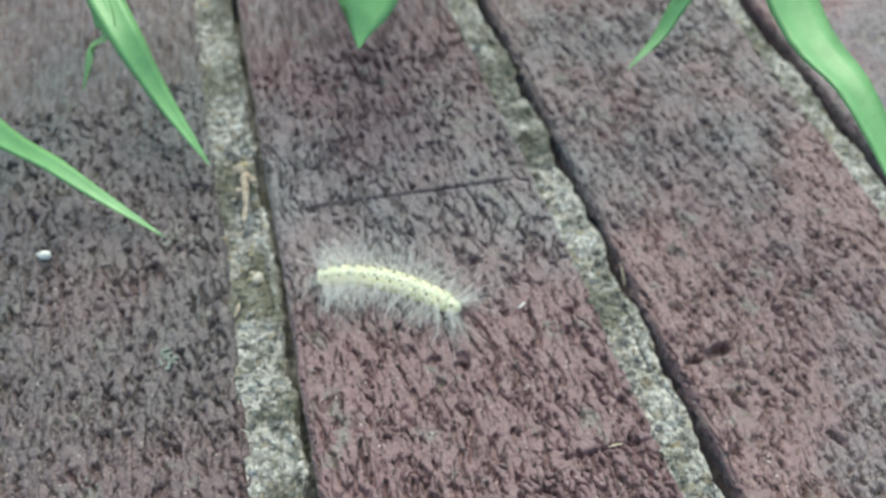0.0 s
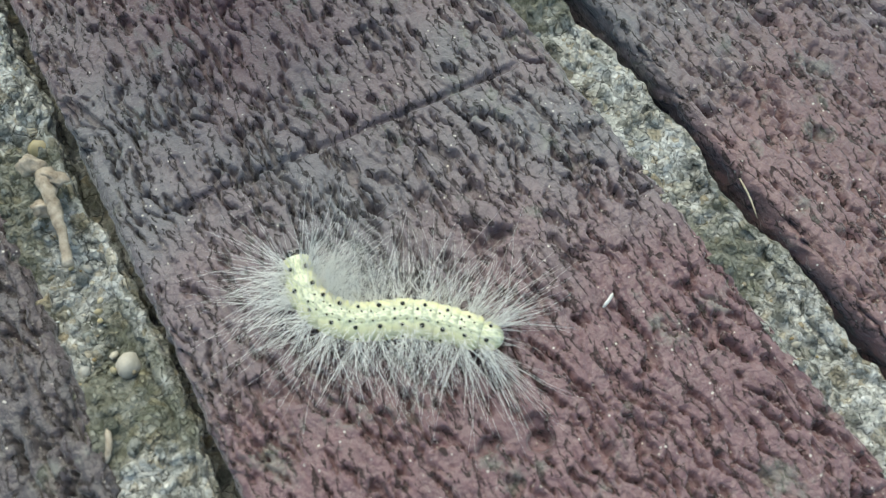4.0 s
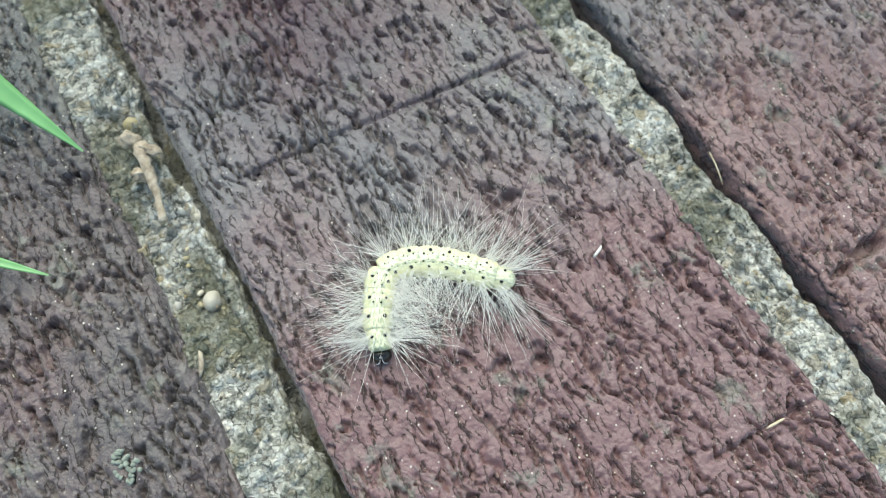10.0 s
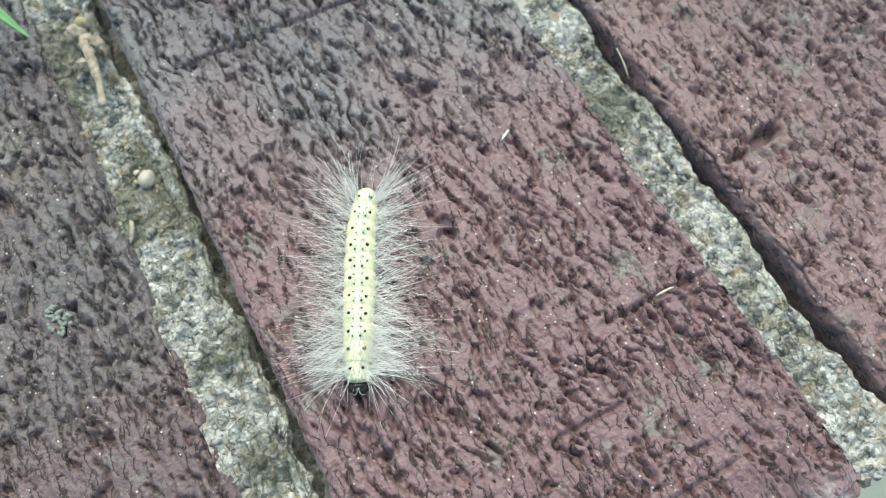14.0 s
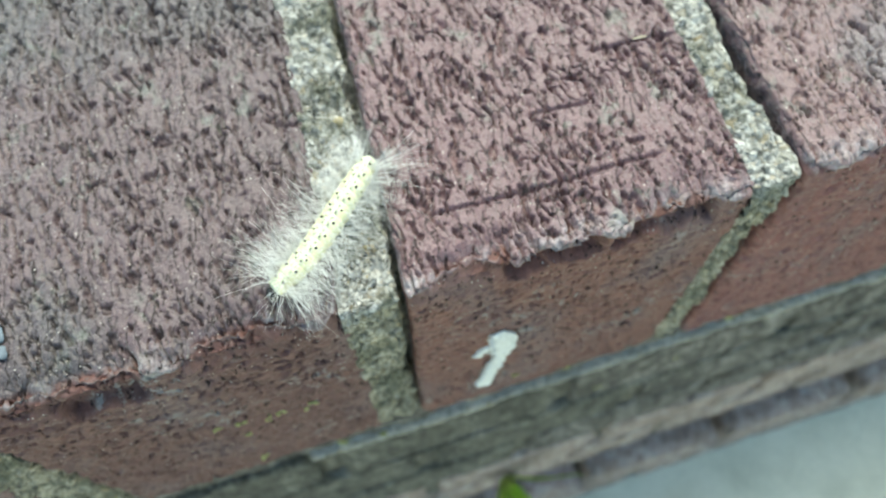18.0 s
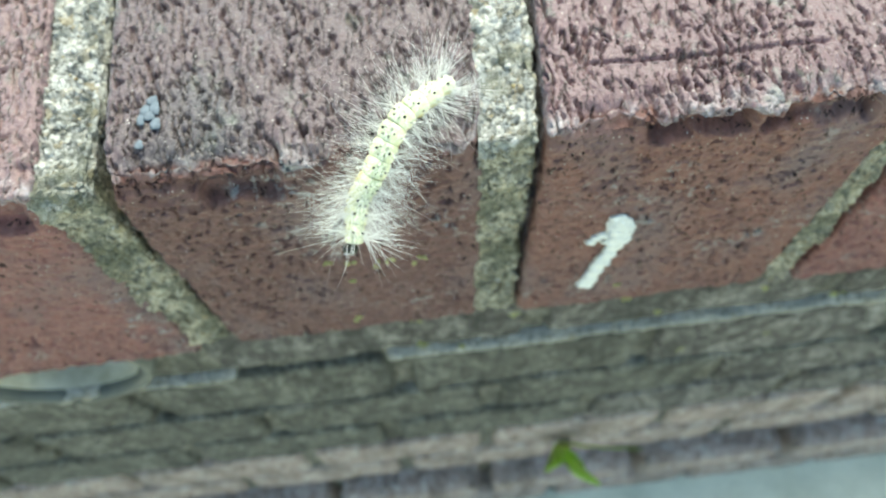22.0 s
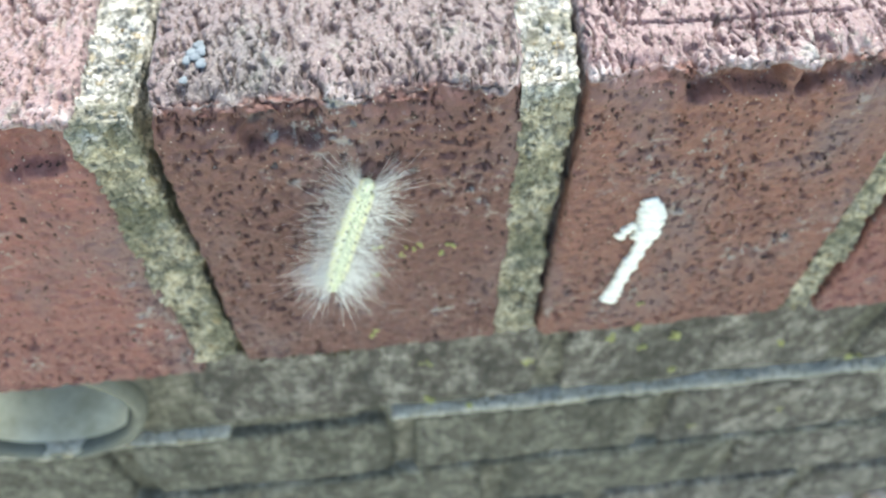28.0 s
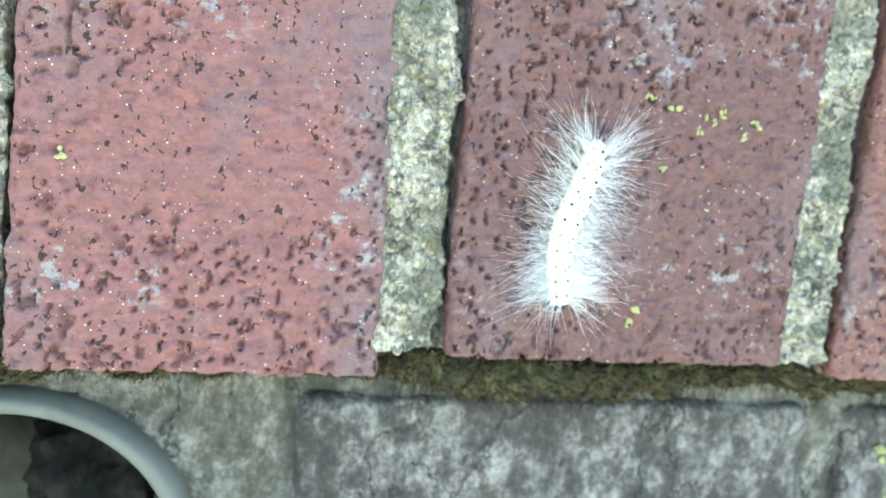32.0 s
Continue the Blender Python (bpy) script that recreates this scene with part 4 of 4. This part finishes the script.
# stones at the foot of the wall
for k, (x, yy, s) in enumerate(((-0.17, -0.012, 1.5), (0.050, -0.020, 1.0), (0.178, -0.040, 1.2), (-0.12, -0.03, 0.8), (-0.21, -0.01, 1.0), (0.005, -0.045, 0.6), (0.11, -0.02, 0.7))):
    bm = bmesh.new()
    blob(bm, (0, 0, 0), (0.011 * s, 0.008 * s, 0.006 * s), k * 2.3 + 0.4, 0.4, 3)
    ob = part("stone", bm, CHALK if k in (0, 2, 4) else GRIT)
    ob.location = (x, yy, FOOT + 0.004 * s)
    tagged(ob, "small pale stone at the foot of the wall", "stone", group="stones at the wall foot")


# ---- caterpillar ----
def body_material():
    """Pale yellow-green skin, yellower low on the sides, with a grey-green mottled back."""
    m = material("caterpillar_skin", 0.45)
    n = Nodes(m)
    xyz = n.put("SeparateXYZ", Vector=n.place).outputs
    low = n.grey(xyz[2], 0.0004, -0.0009)
    c = n.mix(low, (0.68, 0.665, 0.42), (0.72, 0.56, 0.15))
    mid = n.put("Math", Value=n.put("Math", Value=xyz[1]).outputs[0])
    mid.operation = "ABSOLUTE"
    n.tree.links.new(xyz[1], mid.inputs[0])
    back = n.grey(mid.outputs[0], 0.0014, 0.0007)
    speckle = n.grey(n.noise(0.0005, 3, 0.6, (0.5, 1.4, 1)), 0.44, 0.56)
    c = n.mix(back, c, n.mix(speckle, (0.64, 0.66, 0.47), (0.36, 0.39, 0.27)))
    n.done(c, 0.42, n.bump(n.noise(0.0004, 3), 0.0001, 0.5))
    n.shader.inputs["Subsurface Weight"].default_value = 0.35
    n.shader.inputs["Subsurface Radius"].default_value = (1.0, 0.9, 0.5)
    n.shader.inputs["Subsurface Scale"].default_value = 0.0012
    return m


SKIN = body_material()
BLACK = simple("glossy_black", (0.006, 0.006, 0.006), (0.02, 0.018, 0.015), 0.0004, 0.25, 0.00005)
SETA = simple("white_hair", (0.68, 0.67, 0.63), (0.84, 0.83, 0.79), 0.002, 0.35, 0.00001)
SHANK = simple("pale_proleg", (0.45, 0.40, 0.22), (0.25, 0.18, 0.10), 0.0006, 0.6, 0.0001)
SEGMENTS = 11
GIRTH = 0.00225


def hair(verts, faces, base, way, length, bend, r):
    """A fine tapering hair of three stretches."""
    side = way.orthogonal().normalized()
    other = way.cross(side)
    n0 = len(verts)
    for k in range(4):
        u = k / 3
        q = base + way * length * u + bend * (u * u)
        rr = r * (1 - 0.8 * u)
        for j in range(3):
            a = 2.094 * j
            verts.append(tuple(q + (side * math.cos(a) + other * math.sin(a)) * rr))
    for k in range(3):
        for j in range(3):
            a, b = n0 + 3 * k + j, n0 + 3 * k + (j + 1) % 3
            faces.append((a, b, b + 3, a + 3))


def segment(n, root):
    """One body ring with its spots, hair tufts and feet; n = 0 follows the head."""
    u = n / (SEGMENTS - 1)
    r = GIRTH * (0.80 + 0.24 * math.sin(math.pi * (0.12 + 0.76 * u)) - (0.12 if n == 0 else 0) - (0.16 if n == SEGMENTS - 1 else 0))
    bm = bmesh.new()
    rows = []
    half = 0.00185
    for k in range(17):
        v = k / 16 * 2 - 1
        x = half * v
        rr = r * (1 - 0.07 * v * v - 0.15 * v ** 4 - (0.5 if abs(v) > 0.99 else 0))
        if n == SEGMENTS - 1 and v < 0:
            rr *= math.sqrt(max(0.05, 1 - 0.85 * v * v))
        rr *= 1 + 0.02 * math.sin(v * 9)
        rows.append([bm.verts.new((x, rr * 1.0 * math.cos(a), rr * 0.92 * math.sin(a))) for a in np.linspace(0, 2 * math.pi, 25)[:-1]])
    for a, b in zip(rows, rows[1:]):
        for j in range(24):
            bm.faces.new((a[j], a[(j + 1) % 24], b[(j + 1) % 24], b[j]))
    bm.faces.new(rows[0][::-1])
    bm.faces.new(rows[-1])
    body = part("body_segment", bm, SKIN, root)
    pick = random.Random(100 + n)
    # black spots
    spots = [(0.0, 31, 0.00025), (0.0, -31, 0.00025)]
    if 1 < n < SEGMENTS - 1:
        spots += [(0.0008, 14, 0.00014), (0.0008, -14, 0.00014), (-0.0006, 17, 0.00011), (-0.0006, -15, 0.00012), (0.0002, 7, 0.00009), (0.0003, -8, 0.00009), (0.0, 74, 0.00016), (0.0, -74, 0.00016)]
    for x, ang, s in spots:
        a = radians(ang)
        bm = bmesh.new()
        made = bmesh.ops.create_icosphere(bm, subdivisions=2, radius=1)["verts"]
        c = Vector((x + pick.gauss(0, 0.00006), r * math.sin(a), r * 0.92 * math.cos(a)))
        size = pick.uniform(0.75, 1.2)
        for q in made:
            q.co = c + Vector((q.co.x * s, q.co.y * s, q.co.z * s)) * size
        part("spot", bm, BLACK, body, "black wart")
    # hair
    verts, faces = [], []
    front = max(0.0, 1 - n / 3.0)
    rear = max(0.0, 1 - (SEGMENTS - 1 - n) / 2.0)
    for ang in (18, 42, 68, 95, 118):
        for s in (-1, 1):
            count = int((13 if ang > 50 else 10 if ang > 30 else 2) * (1 + (1.3 if n == 0 else 1.1) * front + 0.8 * max(0.0, 1 - n / 5) + 0.6 * rear))
            for k in range(count):
                a = radians(ang + pick.gauss(0, 9)) * s
                base = Vector((pick.gauss(0, 0.0006), r * 0.97 * math.sin(a), r * 0.9 * math.cos(a)))
                way = Vector((pick.gauss(0, 0.50) + ((0.5 if n == 0 else 0.55) if ang < 60 else 0.05) * front - 0.85 * rear + (0.1 if n < 5 else -0.12), math.sin(a) + pick.gauss(0, 0.3), math.cos(a) + pick.gauss(0, 0.3)))
                way.normalize()
                if n == 0 and ang > 60 and way.x > 0.3:
                    continue
                length = pick.uniform(0.0032, 0.0080) * (1 + 0.12 * rear)
                if pick.random() < 0.20 + 0.15 * rear:
                    length = pick.uniform(0.008, 0.0125)
                floor = -0.0019
                if base.z + way.z * length < floor:
                    way.z = (floor - base.z) / length
                bend = Vector((pick.gauss(0, 0.1), pick.gauss(0, 0.1), pick.gauss(-0.03, 0.1))) * length
                if base.z + way.z * length + bend.z < floor:
                    bend.z = 0
                hair(verts, faces, base, way, length, bend, pick.uniform(0.000022, 0.000038))
    mesh_object("hair_tuft", verts, faces, SETA, body, "long fine white hair")
    # feet
    if n in (0, 1, 2):
        for s in (-1, 1):
            bm = bmesh.new()
            tube(bm, [(0, s * 0.0008, -r * 0.75), (0.0003, s * 0.0013, -r * 1.0), (0.0006, s * 0.0014, -r * 1.15)], [0.0003, 0.00022, 0.00008], 6)
            part("foreleg", bm, BLACK, body, "short black leg")
    if n in (5, 6, 7, 8, 10):
        for s in (-1, 1):
            bm = bmesh.new()
            tube(bm, [(0, s * 0.0009, -r * 0.6), (0, s * 0.0012, -r * 0.95), (0, s * 0.0013, -r * 1.12)], [0.0006, 0.0005, 0.00042], 8)
            part("proleg", bm, SHANK, body)
    return body


def caterpillar():
    root = tagged(new("caterpillar"), "pale yellow caterpillar with black spots and long white hair", "caterpillar")
    bm = bmesh.new()
    made = bmesh.ops.create_icosphere(bm, subdivisions=3, radius=1)["verts"]
    for q in made:
        cleft = 0.12 * math.exp(-(q.co.y / 0.18) ** 2) * max(0, q.co.x)
        q.co = Vector((0.00110 * (q.co.x - cleft), 0.00150 * q.co.y, 0.00140 * (q.co.z - cleft)))
    head = part("head", bm, BLACK, root, "glossy black head")
    for s in (-1, 1):
        bm = bmesh.new()
        line = [(0.00035, s * 0.00012, 0.00128), (0.00090, s * 0.00018, 0.00078), (0.00112, s * 0.00050, 0.00005), (0.00096, s * 0.00085, -0.00055)]
        tube(bm, smooth_line(line, 9), [0.00005] * 9, 5)
        part("face_line", bm, SETA, head, "thin pale line on the face")
    pieces = [head] + [segment(n, root) for n in range(SEGMENTS)]
    return root, pieces


crawler, pieces = caterpillar()


def ring_poses(points):
    """Poses of the head and the rings along a spine on the wall."""
    line = [Vector(q) / 1000 for q in smooth_line(points, 61)]
    far = [0.0]
    for a, b in zip(line, line[1:]):
        far.append(far[-1] + (b - a).length)
    out = []
    for n in range(SEGMENTS + 1):
        want = far[-1] * (0.0 if n == 0 else (n - 0.36) / (SEGMENTS - 0.05))
        k = max(0, min(59, next((i for i in range(60) if far[i + 1] >= want), 59)))
        f = (want - far[k]) / max(1e-9, far[k + 1] - far[k])
        at = line[k].lerp(line[k + 1], f)
        lo, hi = line[max(0, k - 2)], line[min(60, k + 3)]
        along = (lo - hi).normalized()
        inner = Vector((0, max(at.y, 0.003), min(at.z, -0.003)))
        up = Vector((0, at.y - inner.y, at.z - inner.z)).normalized()
        side = up.cross(along).normalized()
        up = along.cross(side)
        turn = Matrix((along, side, up)).transposed().to_4x4()
        if n == 0:
            at = at + along * 0.0006 - up * 0.0013
        out.append(Matrix.Translation(at + Vector((0, 0, TOP))) @ turn)
    return out


def motions():
    spines = []
    spines += [  # millimetres from the wall's top front edge, head to tail
        (0, (27.3, 87.8, 2.3), (33.9, 86.2, 2.3), (41.4, 82.5, 2.3), (47.2, 77.8, 2.3), (52.5, 72.3, 2.3)),
        (0.5, (28.6, 86.3, 2.3), (35.1, 85.1, 2.3), (42.0, 80.6, 2.3), (48.0, 76.6, 2.3), (52.7, 73.2, 2.3)),
        (1, (29.9, 89.4, 2.3), (34.7, 86.7, 2.3), (41.5, 81.3, 2.3), (46.5, 76.9, 2.3), (52.3, 72.2, 2.3)),
        (1.5, (32.9, 94.0, 2.3), (35.9, 88.8, 2.3), (42.1, 82.2, 2.3), (46.9, 77.4, 2.3), (52.1, 72.7, 2.3)),
        (2, (34.2, 94.6, 2.3), (36.2, 89.3, 2.3), (40.2, 83.4, 2.3), (45.8, 79.2, 2.3), (52.2, 73.2, 2.3)),
        (2.5, (34.8, 93.9, 2.3), (36.8, 88.4, 2.3), (39.7, 83.6, 2.3), (46.0, 78.7, 2.3), (52.8, 73.3, 2.3)),
    ]
    spines += [  # millimetres from the wall's top front edge, head to tail
        (3, (38.5, 94.4, 2.3), (37.0, 89.5, 2.3), (39.2, 84.0, 2.3), (45.7, 79.5, 2.3), (51.9, 73.3, 2.3)),
        (3.5, (37.8, 94.3, 2.3), (38.0, 89.1, 2.3), (40.5, 84.0, 2.3), (46.2, 78.9, 2.3), (52.8, 73.3, 2.3)),
        (4, (37.6, 93.1, 2.3), (36.6, 88.0, 2.3), (39.1, 83.4, 2.3), (45.7, 79.4, 2.3), (51.7, 72.9, 2.3)),
        (4.5, (37.0, 92.0, 2.3), (37.2, 87.6, 2.3), (40.3, 83.4, 2.3), (46.4, 78.3, 2.3), (51.8, 72.4, 2.3)),
        (6.5, (34.7, 92.0, 2.3), (36.4, 87.6, 2.3), (40.3, 83.1, 2.3), (45.9, 78.7, 2.3), (52.5, 72.2, 2.3)),
        (7, (34.2, 92.3, 2.3), (36.1, 88.5, 2.3), (40.0, 84.0, 2.3), (45.8, 79.9, 2.3), (52.0, 73.3, 2.3)),
    ]
    spines += [  # millimetres from the wall's top front edge, head to tail
        (8, (33.9, 91.9, 2.3), (36.8, 87.4, 2.3), (40.8, 83.2, 2.3), (46.9, 78.5, 2.3), (52.9, 72.6, 2.3)),
        (9, (29.3, 86.8, 2.3), (33.1, 86.6, 2.3), (39.9, 83.4, 2.3), (46.9, 78.8, 2.3), (52.5, 73.4, 2.3)),
        (9.5, (28.6, 82.7, 2.3), (33.2, 83.4, 2.3), (39.0, 83.0, 2.3), (46.1, 79.1, 2.3), (52.5, 72.9, 2.3)),
        (10, (31.7, 74.0, 2.3), (34.3, 78.9, 2.3), (38.4, 83.0, 2.3), (44.8, 80.6, 2.3), (52.1, 72.8, 2.3)),
        (10.5, (31.5, 73.8, 2.3), (34.2, 78.2, 2.3), (39.6, 81.6, 2.3), (46.2, 78.9, 2.3), (52.5, 72.8, 2.3)),
        (11, (38.1, 70.0, 2.3), (35.5, 75.4, 2.3), (38.0, 80.3, 2.3), (45.3, 80.0, 2.3), (52.3, 72.6, 2.3)),
    ]
    spines += [  # millimetres from the wall's top front edge, head to tail
        (11.5, (41.0, 70.1, 2.3), (37.3, 75.9, 2.3), (39.5, 80.8, 2.3), (45.4, 79.9, 2.3), (52.0, 72.7, 2.3)),
        (12, (43.0, 66.5, 2.3), (38.7, 72.1, 2.3), (40.0, 78.8, 2.3), (45.7, 79.5, 2.3), (52.1, 73.1, 2.3)),
        (12.5, (36.1, 63.6, 2.3), (38.5, 69.9, 2.3), (41.4, 76.3, 2.3), (47.2, 78.0, 2.3), (52.5, 72.8, 2.3)),
        (13, (34.7, 60.2, 2.3), (37.3, 66.1, 2.3), (40.3, 73.2, 2.3), (46.0, 76.6, 2.3), (52.5, 73.1, 2.3)),
        (13.5, (31.9, 55.4, 2.3), (34.3, 60.1, 2.3), (37.7, 66.6, 2.3), (41.8, 71.4, 2.3), (47.5, 74.4, 2.3)),
        (14, (27.7, 48.3, 2.3), (30.6, 53.4, 2.3), (34.4, 59.6, 2.3), (38.3, 66.0, 2.3), (42.5, 71.7, 2.3)),
    ]
    spines += [  # millimetres from the wall's top front edge, head to tail
        (14.5, (23.6, 41.4, 2.3), (26.8, 46.9, 2.3), (30.7, 53.2, 2.3), (34.6, 59.9, 2.3), (38.2, 66.1, 2.3)),
        (15, (18.2, 31.7, 2.3), (21.1, 37.0, 2.3), (24.5, 43.1, 2.3), (27.9, 49.4, 2.3), (31.9, 55.8, 2.3)),
        (15.5, (14.3, 20.8, 2.3), (16.5, 26.8, 2.3), (19.6, 33.1, 2.3), (22.6, 39.8, 2.3), (27.1, 46.6, 2.3)),
        (17.5, (1.1, 11.2, 2.3), (5.6, 14.6, 2.3), (11.0, 19.6, 2.3), (15.2, 25.3, 2.3), (19.5, 31.5, 2.3)),
        (18, (-6.6, 7.6, 2.3), (-1.4, 10.6, 2.3), (4.3, 15.4, 2.3), (9.6, 20.6, 2.3), (15.1, 26.0, 2.3)),
        (18.5, (-12.8, 2.2, 2.3), (-7.9, 5.0, 2.3), (-1.8, 10.0, 2.3), (3.7, 14.4, 2.3), (9.2, 18.8, 2.3)),
    ]
    spines += [  # millimetres from the wall's top front edge, head to tail
        (19, (-21.3, -1.5, 5.1), (-15.7, 0.4, 2.3), (-9.5, 3.4, 2.3), (-3.8, 8.1, 2.3), (2.2, 15.0, 2.3)),
        (19.5, (-27.5, 1.8, 2.3), (-20.6, 3.2, 2.3), (-12.8, 5.0, 2.3), (-6.2, 9.1, 2.3), (0.7, 14.9, 2.3)),
        (20, (-27.8, -0.8, -1.2), (-21.1, 2.4, 2.2), (-13.9, 5.1, 2.2), (-6.3, 9.1, 2.2), (1.2, 13.9, 2.3)),
        (20.5, (-24.2, -5.3, -7.9), (-20.6, -2.3, -2.5), (-15.3, 2.8, 2.2), (-8.3, 7.5, 2.2), (-0.4, 11.8, 2.3)),
        (21, (-27.5, -7.1, -4.5), (-22.2, -2.0, -3.4), (-16.0, 3.0, 2.2), (-9.2, 7.5, 2.2), (-1.5, 12.3, 2.3)),
        (21.5, (-20.0, -6.6, -10.6), (-19.4, -2.3, -4.9), (-15.5, 2.9, 2.2), (-9.3, 7.4, 2.2), (-0.9, 12.7, 2.3)),
    ]
    spines += [  # millimetres from the wall's top front edge, head to tail
        (22, (-21.3, -11.9, -8.9), (-19.6, -4.9, -6.4), (-16.3, -1.8, -2.7), (-10.2, 5.6, 2.2), (-1.3, 11.5, 2.3)),
        (22.5, (-21.0, -11.5, -7.8), (-19.6, -4.7, -5.4), (-16.5, -1.2, -1.4), (-10.6, 6.2, 2.2), (-2.7, 11.8, 2.3)),
        (23, (-20.8, -6.7, -11.7), (-19.3, -5.0, -5.0), (-17.2, -1.1, 0.6), (-13.4, 4.2, 2.2), (-5.7, 8.9, 2.3)),
        (23.5, (-19.4, -9.4, -14.5), (-18.4, -5.6, -8.5), (-16.0, -2.3, -2.7), (-13.8, 0.6, 2.3), (-11.3, 7.0, 2.3)),
        (24, (-21.0, -10.9, -14.2), (-18.5, -7.0, -8.8), (-15.6, -4.4, -3.0), (-13.5, -2.3, 3.6), (-12.1, 3.8, 2.3)),
        (24.5, (-25.8, -14.4, -15.5), (-22.5, -9.6, -11.8), (-19.2, -5.6, -7.0), (-16.2, -2.3, -1.5), (-13.3, 2.0, 2.3)),
    ]
    spines += [  # millimetres from the wall's top front edge, head to tail
        (25, (-28.8, -9.3, -19.7), (-24.5, -8.3, -14.3), (-20.9, -6.5, -8.7), (-17.3, -4.4, -2.9), (-14.3, -2.3, 3.2)),
        (25.5, (-32.7, -16.3, -15.4), (-27.5, -13.5, -11.9), (-23.2, -9.6, -8.0), (-18.9, -6.3, -3.5), (-14.4, -2.3, 0.6)),
        (27.5, (-36.5, -7.1, -36.3), (-32.3, -4.9, -31.0), (-28.4, -2.3, -25.6), (-25.2, -2.3, -19.0), (-21.3, -2.3, -12.5)),
        (28, (-36.3, -8.1, -45.7), (-34.1, -7.3, -39.1), (-31.6, -4.9, -32.9), (-29.0, -3.8, -26.4), (-26.4, -2.3, -20.0)),
        (28.5, (-39.1, -5.2, -51.2), (-36.3, -4.8, -44.7), (-34.0, -3.2, -38.1), (-31.9, -2.3, -31.4), (-29.1, -2.3, -24.2)),
        (29, (-41.8, -4.0, -56.0), (-39.2, -2.3, -49.6), (-35.9, -2.3, -42.4), (-33.7, -2.3, -35.2), (-30.8, -2.3, -28.5)),
    ]
    spines += [  # millimetres from the wall's top front edge, head to tail
        (29.5, (-45.0, -2.3, -62.3), (-41.5, -2.3, -52.8), (-39.0, -2.3, -45.5), (-36.9, -2.3, -40.3), (-33.9, -2.3, -33.8)),
        (30, (-45.3, -2.3, -66.7), (-43.4, -2.3, -59.7), (-41.4, -2.3, -51.8), (-39.2, -2.3, -45.5), (-36.5, -2.3, -38.0)),
        (30.5, (-46.6, -2.3, -71.7), (-44.5, -2.3, -63.7), (-42.6, -2.3, -55.6), (-40.2, -2.3, -49.3), (-37.3, -2.3, -42.7)),
        (31, (-46.8, -2.3, -73.7), (-45.9, -2.3, -67.3), (-43.4, -2.3, -59.2), (-40.9, -2.3, -51.3), (-39.3, -2.3, -44.0)),
        (31.5, (-47.0, -2.3, -75.3), (-45.0, -2.3, -67.1), (-42.9, -2.3, -60.3), (-40.9, -2.3, -52.1), (-38.6, -2.3, -44.6)),
        (32, (-44.4, -2.3, -79.2), (-45.2, -2.3, -72.0), (-44.6, -2.3, -65.4), (-42.1, -2.3, -58.5), (-40.6, -2.3, -51.7)),
    ]
    keyed = [(t, ring_poses(points)) for t, *points in spines]
    walk(crawler, [(t, rings[6]) for t, rings in keyed])
    for n, piece in enumerate(pieces):
        walk(piece, [(t, rings[6].inverted() @ rings[n]) for t, rings in keyed])


motions()
